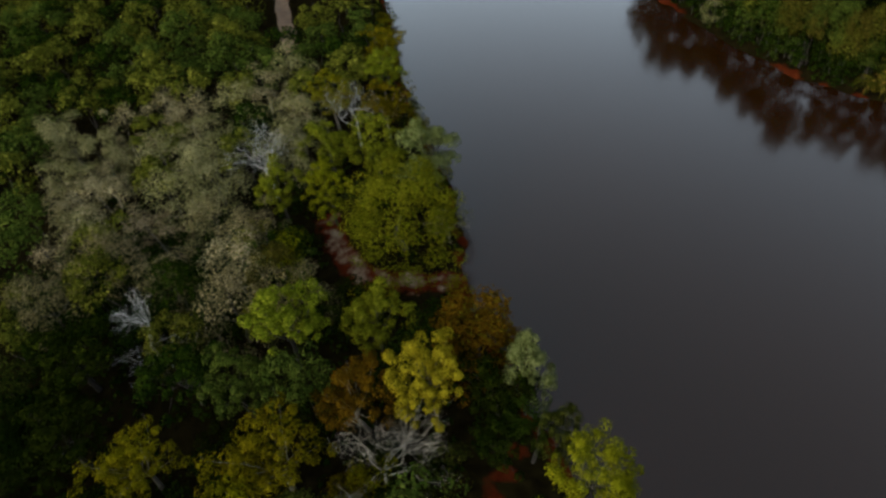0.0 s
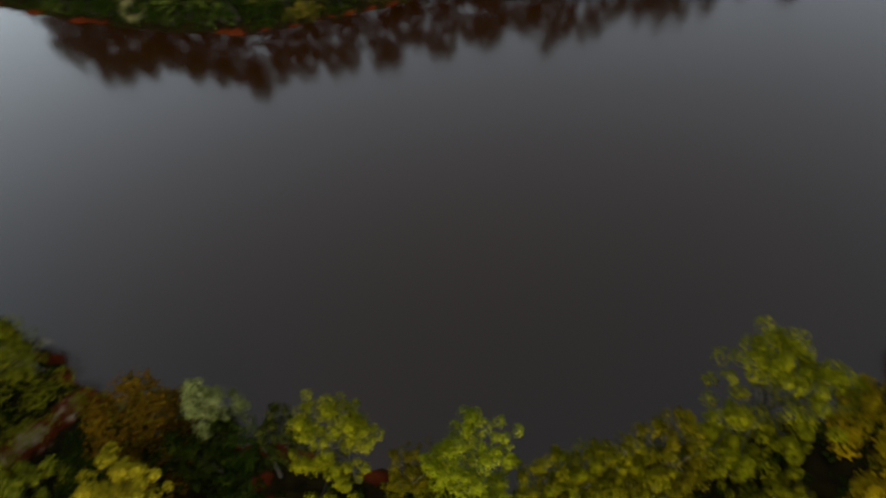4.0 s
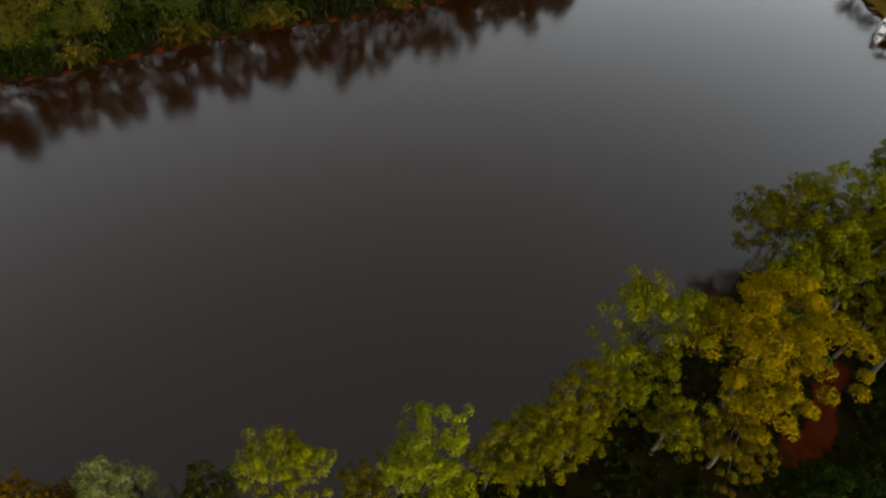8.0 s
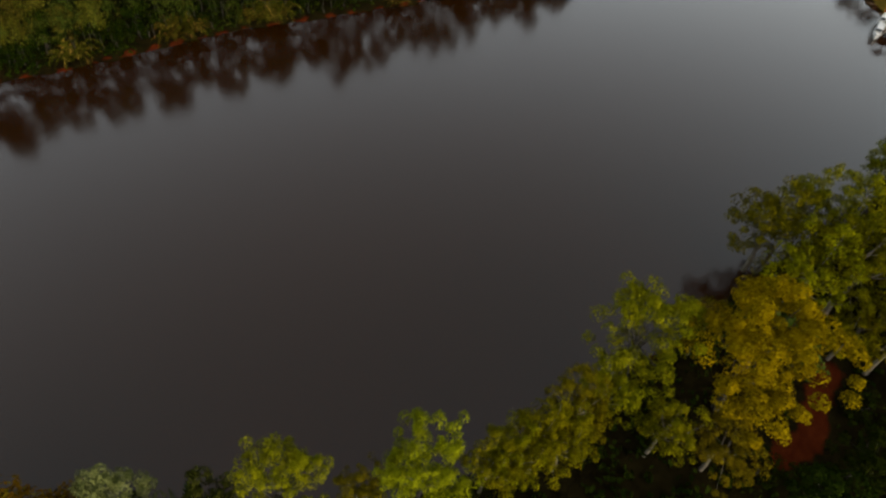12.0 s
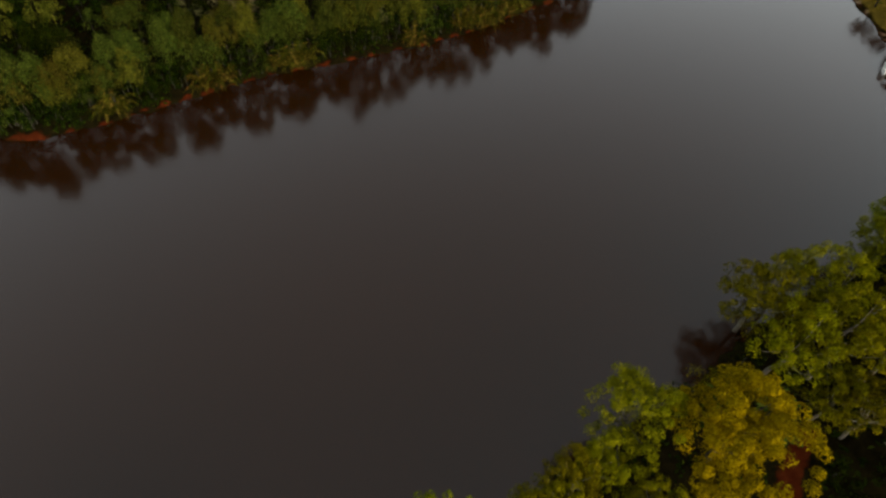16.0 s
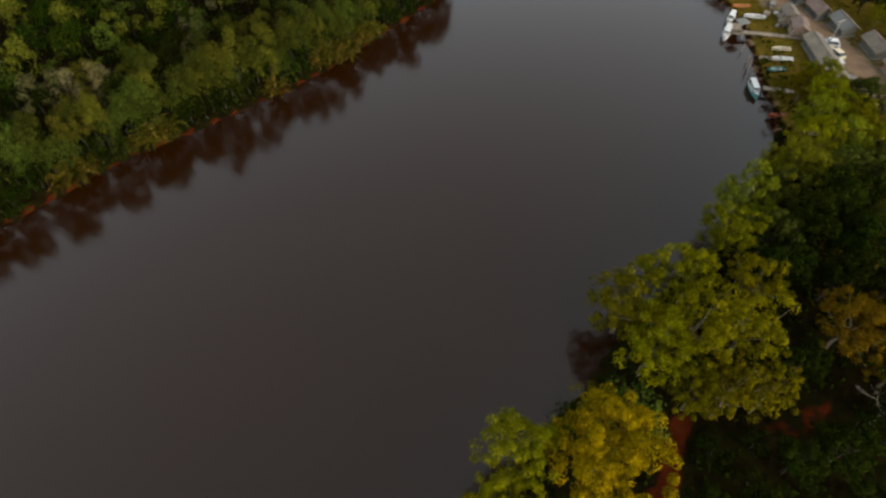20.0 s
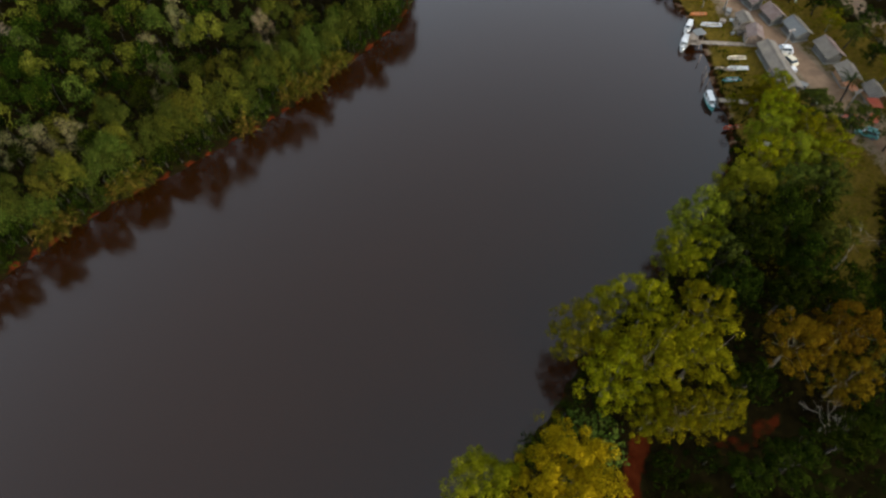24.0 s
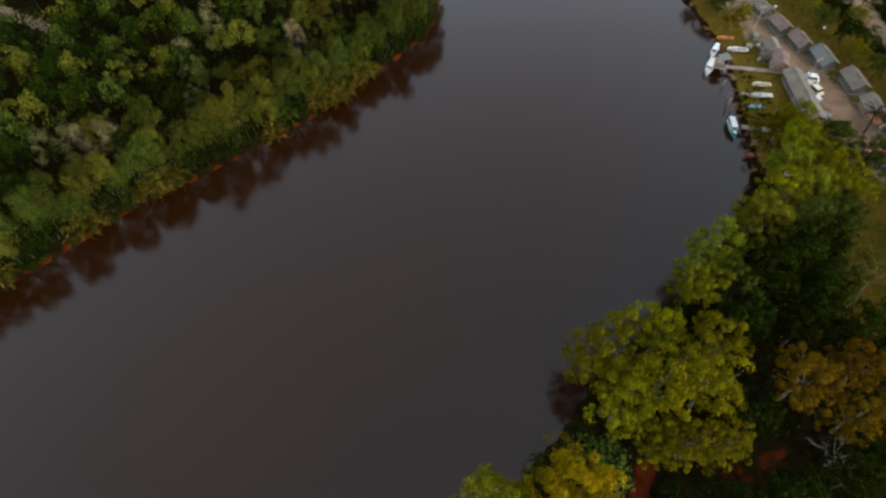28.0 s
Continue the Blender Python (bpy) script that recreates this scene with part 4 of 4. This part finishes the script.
# ---- the village on the river bank ----
def gable_house(x, y, turn, L, W, wall_h, roof, wall, label, rise=1.1, eave=0.5, doors=1, two_tone=None):
    """A house on a low plinth: four walls, two roof slopes with ribs, a ridge cap, door and windows."""
    ob = thing("house", label, "house", pose(x, y, gz(x, y) - 0.05, 0, 0, turn), "village houses")
    part("plinth", box_bm(-L / 2 - 0.15, L / 2 + 0.15, -W / 2 - 0.15, W / 2 + 0.15, -0.3, 0.25), CONCRETE, ob)
    t = 0.15
    for a, b, c, d in ((-L / 2, L / 2, -W / 2, -W / 2 + t), (-L / 2, L / 2, W / 2 - t, W / 2), (-L / 2, -L / 2 + t, -W / 2 + t, W / 2 - t), (L / 2 - t, L / 2, -W / 2 + t, W / 2 - t)):
        part("wall", box_bm(a, b, c, d, 0.25, wall_h), wall, ob)
    for s in (-1, 1):
        g = bmesh.new()
        vs = [g.verts.new(v) for v in ((s * (L / 2 - t), -W / 2, wall_h), (s * (L / 2 - t), W / 2, wall_h), (s * (L / 2 - t), 0, wall_h + rise), (s * L / 2, -W / 2, wall_h), (s * L / 2, W / 2, wall_h), (s * L / 2, 0, wall_h + rise))]
        for f in ((0, 1, 2), (3, 5, 4), (0, 2, 5, 3), (1, 4, 5, 2), (0, 3, 4, 1)):
            g.faces.new([vs[i] for i in f])
        part("gable", g, wall, ob)
    for k, s in enumerate((-1, 1)):
        r = bmesh.new()
        slope = rise / (W / 2)
        n = int((L + 2 * eave) / 0.28)
        rows = []
        for i in range(n + 1):
            px = -L / 2 - eave + (L + 2 * eave) * i / n
            up = 0.05 * (i % 2)
            row = []
            for py in (0.0, (W / 2 + eave)):
                z = wall_h + rise - py * slope + 0.06
                row += [r.verts.new((px, s * py, z + up)), r.verts.new((px, s * py, z - 0.05))]
            rows.append(row)
        for p, q in zip(rows, rows[1:]):
            r.faces.new((p[0], q[0], q[2], p[2]))
            r.faces.new((p[1], p[3], q[3], q[1]))
            r.faces.new((p[2], q[2], q[3], p[3]))
        part("roof_slope", r, (two_tone or roof) if k else roof, ob)
    part("ridge_cap", box_bm(-L / 2 - eave, L / 2 + eave, -0.14, 0.14, wall_h + rise + 0.06, wall_h + rise + 0.16), roof, ob)
    for s in (-1, 1):
        if s < 0 or doors > 1:
            d = part("door", box_bm(-0.45, 0.45, s * W / 2 - 0.03, s * W / 2 + 0.03, 0.25, 2.0), WOOD_DARK, ob)
            part("handle", box_bm(0.32, 0.38, s * (W / 2 + 0.03), s * (W / 2 + 0.07), 1.15, 1.25), CONCRETE, d)
        for wx in (-L * 0.3, L * 0.3):
            w = part("window", box_bm(wx - 0.4, wx + 0.4, s * W / 2 - 0.04, s * W / 2 + 0.04, 1.0, 1.75), WOOD_GREY, ob)
            part("pane", box_bm(wx - 0.32, wx + 0.32, s * W / 2 - 0.055, s * W / 2 + 0.055, 1.08, 1.67), DARK_GLASS, w)
    return ob


gable_house(101.8, 98.6, 92, 3.4, 2.4, 1.9, ROOF_GREY, WALL_PALE, "small house with a worn grey roof at the road's far end", rise=0.7)
gable_house(102.0, 92.6, 90, 3.6, 2.4, 1.9, ROOF_RED, WALL_PALE, "small house with a rusty red metal roof by the road", rise=0.7)
gable_house(102.8, 87.0, 86, 3.6, 2.6, 1.9, ROOF_RED, WALL_PALE, "pale house with a rusty red metal roof by the road", rise=0.8)
gable_house(104.2, 81.2, 82, 4.4, 2.9, 1.9, ROOF_GREY, WALL_PALE, "pale house with a grey sheet-metal roof by the road", rise=0.8, two_tone=ROOF_PALE)
gable_house(105.4, 73.6, 80, 4.6, 2.9, 1.9, ROOF_RED, WALL_PALE, "house with a red and grey patched metal roof", rise=0.8, two_tone=ROOF_GREY)
gable_house(104.0, 66.6, 72, 4.0, 2.8, 1.9, ROOF_GREY, WALL_ORANGE, "house with a grey roof and orange walls", rise=0.8, two_tone=ROOF_GREY)
gable_house(105.0, 61.0, 74, 3.4, 2.4, 1.9, ROOF_GREY, WALL_ORANGE, "low orange-walled house with a grey roof", rise=0.7)
gable_house(93.8, 73.0, 75, 12.4, 2.8, 1.9, ROOF_GREY, WALL_PALE, "long low shed with a worn grey metal roof", rise=0.6, doors=2)
gable_house(95.2, 82.6, 60, 3.4, 2.6, 2.1, ROOF_RED, WOOD_DARK, "small wooden shed with a rusty roof", rise=0.6, eave=0.3)
gable_house(96.0, 87.0, 75, 3.0, 2.4, 2.1, ROOF_GREY, WOOD_GREY, "small weathered hut with a grey roof", rise=0.5, eave=0.3)

# the big shed in the forest
hall = thing("warehouse", "large shed with a stained pale blue-grey metal roof", "building", pose(-60, -49.0, gz(-60, -49.0), 0, 0, 15))
for a, b, c, d in ((-15, 15, -5.5, -5.3), (-15, 15, 5.3, 5.5), (-15, -14.8, -5.3, 5.3), (14.8, 15, -5.3, 5.3)):
    part("wall", box_bm(a, b, c, d, -0.3, 4.2), WALL_PALE, hall)
for s in (-1, 1):
    r = bmesh.new()
    rows = []
    for i in range(105):
        px, up = -15.6 + 31.2 * i / 104, 0.06 * (i % 2)
        rows.append([r.verts.new((px, 0, 5.9 + up)), r.verts.new((px, s * 6.1, 4.25 + up)), r.verts.new((px, s * 6.1, 4.15)), r.verts.new((px, 0, 5.8))])
    for p, q in zip(rows, rows[1:]):
        for i in range(3):
            r.faces.new((p[i], q[i], q[i + 1], p[i + 1]))
    slope = part("roof_slope", r, ROOF_PALE, hall)
    part("gutter", box_bm(-15.6, 15.6, s * 6.15 - 0.12, s * 6.15 + 0.12, 4.0, 4.15), WHITE_PAINT, hall, "white eaves gutter")
part("ridge_cap", box_bm(-15.6, 15.6, -0.25, 0.25, 5.92, 6.04), ROOF_PALE, hall)
part("door", box_bm(-2, 2, 5.42, 5.56, 0, 3.4), WOOD_GREY, hall)


def hull_bm(L, W, H, sheer=0.35, flat=0.25):
    """An open lofted hull with a pointed bow, inner and outer skins."""
    bm = bmesh.new()
    rings = []
    for i in range(11):
        u = i / 10
        half = W / 2 * (0.72 + 0.28 * math.sin(min(1, u / 0.5) * math.pi / 2)) if u < 0.5 else W / 2 * math.cos((u - 0.5) / 0.5 * math.pi / 2) ** 0.75 + 0.02
        top = H * (1 + sheer * max(0, u - 0.45) ** 1.5 * 2)
        keel = -H * 0.35 + H * 0.5 * max(0, u - 0.75) * 2
        x = (u - 0.5) * L
        ring = []
        for k, (yy, zz) in enumerate(((-1, top), (-0.85, H * 0.25), (-flat, keel), (flat, keel), (0.85, H * 0.25), (1, top))):
            ring.append(bm.verts.new((x, yy * half, zz)))
        for yy, zz in ((0.86, top), (0.7, H * 0.3), (-0.7, H * 0.3), (-0.86, top)):
            ring.append(bm.verts.new((x, yy * half, zz)))
        rings.append(ring)
    for p, q in zip(rings, rings[1:]):
        for k in range(10):
            bm.faces.new((p[k], q[k], q[(k + 1) % 10], p[(k + 1) % 10]))
    bm.faces.new(rings[0][::-1])
    bm.faces.new(rings[-1])
    return bm


def cabin_boat(x, y, turn, L, W, hull, roof, label, z=0.05, stern_deck=True, roll=0):
    ob = thing("boat", label, "boat", pose(x, y, z, roll, 0, turn), "boats of the village")
    h = part("hull", hull_bm(L, W, 0.75), hull, ob)
    rub = bmesh.new()
    for s in (-1, 1):
        box(rub, -L * 0.45, L * 0.2, s * W * 0.47 - 0.04, s * W * 0.47 + 0.04, 0.68, 0.8)
    part("rubbing_strake", rub, WHITE_PAINT, h)
    part("deck", box_bm(-L * 0.46, L * 0.28, -W * 0.38, W * 0.38, 0.42, 0.5), WOOD_GREY, ob)
    part("foredeck", box_bm(L * 0.2, L * 0.36, -W * 0.26, W * 0.26, 0.72, 0.8, bevel=0.03), WHITE_PAINT, ob)
    c = part("cabin", box_bm(-L * 0.22, L * 0.14, -W * 0.32, W * 0.32, 0.5, 1.45, bevel=0.06), WHITE_PAINT, ob)
    for s in (-1, 1):
        for k in range(3):
            wx = -L * 0.18 + k * L * 0.11
            part("window", box_bm(wx, wx + L * 0.08, s * W * 0.32 - 0.015, s * W * 0.32 + 0.015, 1.0, 1.3), DARK_GLASS, c)
    part("windscreen", box_bm(L * 0.14 - 0.01, L * 0.14 + 0.02, -W * 0.27, W * 0.27, 1.0, 1.32), DARK_GLASS, c)
    part("cabin_roof", box_bm(-L * 0.30, L * 0.18, -W * 0.38, W * 0.38, 1.45, 1.53, bevel=0.03), roof, ob)
    if stern_deck:
        for s in (-1, 1):
            part("awning_post", rod(bmesh.new(), (-L * 0.43, s * W * 0.32, 0.5), (-L * 0.43, s * W * 0.32, 1.5), 0.03), WHITE_PAINT, ob)
        part("awning", box_bm(-L * 0.46, -L * 0.30 - 0.02, -W * 0.36, W * 0.36, 1.5, 1.56), roof, ob)
    part("engine", box_bm(-L * 0.53, -L * 0.47, -0.18, 0.18, 0.3, 1.0, bevel=0.05), RUBBER, ob)
    return ob


def open_boat(x, y, turn, L, W, hull, inside, label, z, roll=0, thwarts=3, name="boat"):
    ob = thing(name, label, "boat", pose(x, y, z, roll, 0, turn), "boats of the village")
    part("hull", hull_bm(L, W, 0.42), hull, ob)
    for k in range(thwarts):
        tx = -L * 0.3 + k * L * 0.24
        part("thwart", box_bm(tx - 0.12, tx + 0.12, -W * 0.38, W * 0.38, 0.3, 0.35), inside, ob)
    part("floor_boards", box_bm(-L * 0.4, L * 0.3, -W * 0.3, W * 0.3, 0.12, 0.16), inside, ob)
    return ob


cabin_boat(82.9, 86.8, 228, 4.2, 1.4, WHITE_PAINT, WHITE_PAINT, "white cabin boat moored at the jetty")
cabin_boat(86.4, 90.9, 222, 3.4, 1.25, WHITE_PAINT, WHITE_PAINT, "smaller white boat moored behind another")
cabin_boat(78.4, 70.8, 252, 4.3, 1.4, TEAL_PAINT, WHITE_PAINT, "teal-hulled boat with a white cabin roof at a jetty")
open_boat(90.7, 89.5, 155, 4.2, 1.1, WHITE_PAINT, WOOD_GREY, "white open boat pulled up on the grass", gz(90.7, 89.5) + 0.12)
open_boat(90.5, 93.7, 160, 3.4, 0.75, ORANGE_PAINT, WOOD_DARK, "orange canoe lying on the muddy bank", gz(90.5, 93.7) + 0.12, name="canoe")
open_boat(89.2, 78.8, 160, 3.6, 0.95, CREAM_PAINT, WOOD_GREY, "cream open boat on the grass", gz(89.2, 78.8) + 0.12)
open_boat(87.7, 76.3, 158, 4.0, 1.0, WHITE_PAINT, WHITE_PAINT, "white open boat with thwarts on the grass", gz(87.7, 76.3) + 0.12)
open_boat(85.7, 77.1, 150, 3.8, 0.7, WOOD_GREY, WOOD_GREY, "weathered wooden canoe beside white boats", gz(85.7, 77.1) + 0.12, name="canoe")
open_boat(84.9, 74.0, 165, 3.6, 1.0, TEAL_PAINT, WHITE_PAINT, "teal and white open boat near the bushes", gz(84.9, 74.0) + 0.12)
open_boat(78.4, 63.9, 168, 3.4, 0.75, RED_PAINT, WOOD_DARK, "red-orange canoe pulled up on the mud", max(gz(78.4, 63.9), 0) + 0.12, name="canoe")
open_boat(80.5, 58.2, 140, 2.8, 0.8, WHITE_PAINT, WOOD_GREY, "small white skiff half hidden by bushes", gz(80.5, 58.2) + 0.12)


def jetty(pts, width, label):
    (ax, ay), (bx, by) = pts
    L = math.hypot(bx - ax, by - ay)
    ob = thing("jetty", label, "jetty", pose(ax, ay, 0, 0, 0, math.degrees(math.atan2(by - ay, bx - ax))))
    n = int(L / 0.32)
    for k in range(n):
        px = L * k / n
        o = part("plank", box_bm(px, px + 0.27, -width / 2 + 0.05 * math.sin(k * 2.1), width / 2 + 0.05 * math.sin(k * 1.3), 1.12, 1.17), WOOD_GREY, ob)
    for k in range(int(L / 2.2) + 1):
        for s in (-1, 1):
            part("post", rod(bmesh.new(), (k * 2.2, s * width * 0.42, -1.5), (k * 2.2, s * width * 0.42, 1.3), 0.07), WOOD_DARK, ob)
    for s in (-1, 1):
        part("beam", box_bm(0, L, s * width * 0.35 - 0.05, s * width * 0.35 + 0.05, 1.0, 1.12), WOOD_DARK, ob)


jetty([(83.6, 86.6), (95.0, 81.0)], 1.1, "long weathered plank jetty across the muddy bank")
jetty([(85.8, 88.6), (84.0, 85.4)], 2.2, "short landing stage of grey planks in the water")
jetty([(79.6, 70.2), (84.2, 67.8)], 1.0, "short plank jetty beside a boat")

hut = thing("hut", "small open hut on the landing stage with a pale roof", "hut", pose(85.2, 86.4, 1.17))
for a in (-0.8, 0.8):
    for b in (-0.7, 0.7):
        part("post", rod(bmesh.new(), (a, b, 0), (a, b, 1.8), 0.05), WOOD_DARK, hut)
part("roof", box_bm(-1.1, 1.1, -1.0, 1.0, 1.8, 1.9, bevel=0.03), ROOF_PALE, hut)

for i, (x, y, h) in enumerate([(80.6, 76.2, 2.4), (81.2, 77.0, 1.9), (80.9, 75.3, 2.1), (82.0, 78.4, 1.7), (83.1, 81.6, 1.8)]):
    p = tagged(new("mooring_post", None), "dark wooden mooring post standing in the shallows", "post", "mooring posts")
    p.matrix_basis = pose(x, y, 0, 4 * math.sin(i), 5 * math.cos(i * 2), 0)
    part("pole", rod(bmesh.new(), (0, 0, -1.6), (0, 0, h), 0.09, 0.07), WOOD_DARK, p)


def car(x, y, turn, paint, label):
    ob = thing("car", label, "car", pose(x, y, gz(x, y) + 0.06, 0, 0, turn), "parked vehicles")
    b = bmesh.new()
    side = [(-1.8, 0.3), (1.8, 0.3), (1.85, 0.62), (1.7, 0.78), (0.95, 0.85), (-1.65, 0.88), (-1.85, 0.7)]
    lo = [b.verts.new((px, -0.78, pz)) for px, pz in side]
    hi = [b.verts.new((px, 0.78, pz)) for px, pz in side]
    b.faces.new(lo)
    b.faces.new(hi[::-1])
    for k in range(7):
        b.faces.new((lo[k], hi[k], hi[(k + 1) % 7], lo[(k + 1) % 7]))
    part("body", b, paint, ob)
    g = bmesh.new()
    base = [(-1.5, -0.72), (0.95, -0.72), (0.95, 0.72), (-1.5, 0.72)]
    top = [(-1.2, -0.6), (0.35, -0.6), (0.35, 0.6), (-1.2, 0.6)]
    lo = [g.verts.new((px, py, 0.86)) for px, py in base]
    hi = [g.verts.new((px, py, 1.36)) for px, py in top]
    for k in range(4):
        g.faces.new((lo[k], lo[(k + 1) % 4], hi[(k + 1) % 4], hi[k]))
    part("glazing", g, DARK_GLASS, ob)
    part("car_roof", box_bm(-1.22, 0.37, -0.61, 0.61, 1.36, 1.41, bevel=0.03), paint, ob)
    for wx in (-1.15, 1.15):
        for s in (-1, 1):
            w = part("wheel", rod(bmesh.new(), (wx, s * 0.68, 0.3), (wx, s * 0.84, 0.3), 0.3, sides=14), RUBBER, ob)
            part("rim", rod(bmesh.new(), (wx, s * 0.83, 0.3), (wx, s * 0.855, 0.3), 0.18, sides=10), CONCRETE, w)
    for s in (-1, 1):
        part("headlight", box_bm(1.8, 1.87, s * 0.6 - 0.14, s * 0.6 + 0.14, 0.58, 0.72), WHITE_PAINT, ob)


car(98.5, 77.5, 150, WHITE_PAINT, "white car parked on the village road")
car(97.6, 74.6, 95, CREAM_PAINT, "pale van-like car beside the long shed")
car(97.6, 57.3, 120, RED_PAINT, "red car parked under trees at the road's end")
car(97.9, 54.0, 130, TEAL_PAINT, "teal car parked under trees at the road's end")


def tarp(x, y, turn, a, b, h, material, label):
    ob = thing("awning", label, "awning", pose(x, y, gz(x, y), 0, 0, turn))
    for sx in (-1, 1):
        for sy in (-1, 1):
            part("pole", rod(bmesh.new(), (sx * a * 0.46, sy * b * 0.46, 0), (sx * a * 0.46, sy * b * 0.46, h), 0.035), WOOD_GREY, ob)
    c = bmesh.new()
    grid = [[c.verts.new((a * (i / 6 - 0.5), b * (j / 4 - 0.5), h + 0.1 - 0.18 * math.sin(math.pi * i / 6) * math.sin(math.pi * j / 4))) for j in range(5)] for i in range(7)]
    for i in range(6):
        for j in range(4):
            c.faces.new((grid[i][j], grid[i + 1][j], grid[i + 1][j + 1], grid[i][j + 1]))
    bmesh.ops.solidify(c, geom=c.faces[:], thickness=0.03)
    part("canvas", c, material, ob)


tarp(102.4, 58.4, 70, 2.6, 2.0, 2.1, RED_CLOTH, "bright red-orange tarpaulin awning beside a house")
tarp(99.6, 55.4, 30, 2.0, 1.6, 2.0, RED_CLOTH, "small red awning by parked cars")
tarp(101.2, 63.2, 85, 2.6, 1.6, 2.2, ORANGE_PAINT, "faded orange awning along a house wall")


def crate(x, y, turn, s, material, label):
    ob = thing("crate", label, "crate", pose(x, y, gz(x, y), 0, 0, turn), "yard clutter")
    part("box", box_bm(-s / 2, s / 2, -s * 0.35, s * 0.35, 0, s * 0.5, bevel=0.03), material, ob)
    part("lid", box_bm(-s * 0.53, s * 0.53, -s * 0.38, s * 0.38, s * 0.5, s * 0.57), material, ob)


rng3 = np.random.default_rng(21)
for i in range(26):
    x, y = rng3.uniform(92.5, 97.2), rng3.uniform(62, 92)
    crate(x, y, rng3.uniform(0, 180), rng3.uniform(0.6, 1.5), (WOOD_GREY, WOOD_DARK, ROOF_GREY, WHITE_PAINT, CONCRETE)[int(rng3.integers(5))], "stacked boxes and scrap in a village yard")
for i, (x, y) in enumerate([(106.0, 99.6), (111.4, 90.2), (76.5, 44.0), (81.0, 44.5)]):
    crate(x, y, i * 40, 0.6, WHITE_PAINT, "pale crate lying in the open grass")


def pole(x, y, h):
    ob = thing("power_pole", "grey concrete power pole with a cross-arm", "pole", pose(x, y, gz(x, y) - 0.1), "power poles")
    part("shaft", rod(bmesh.new(), (0, 0, 0), (0, 0, h), 0.13, 0.08, 8), CONCRETE, ob)
    part("cross_arm", box_bm(-0.7, 0.7, -0.05, 0.05, h - 0.5, h - 0.4), WOOD_DARK, ob)
    for s in (-0.6, 0, 0.6):
        part("insulator", rod(bmesh.new(), (s, 0, h - 0.4), (s, 0, h - 0.22), 0.05), WHITE_PAINT, ob)


for x, y in [(96.0, 58.5), (96.3, 76.0), (96.0, 93.0), (98.0, 110.0)]:
    pole(x, y, 7.0)
coconut_palm(99.6, 62.4, 4.5, 3)

# rough grass on the open bank
gxs, gys = rng3.uniform(60, 112, 9000), rng3.uniform(18, 120, 9000)
gd = shore_distance(gxs, gys)
keep = (gd > 2.5) & (line_distance(gxs, gys, ROAD) > 2.8) & (gd < 40)
gxs, gys = gxs[keep], gys[keep]
gc = np.stack([gxs, gys, ground_z(gxs, gys) + 0.05], 1)
tagged(new("grass", quads_mesh("grass", leaf_quads(rng3, gc, rng3.uniform(0.2, 0.5, len(gc)), 6, 0.35, up=0.2, slim=0.25), LEAF["olive"])), "rough olive grass tufts on the river bank", "grass", kind="stuff")
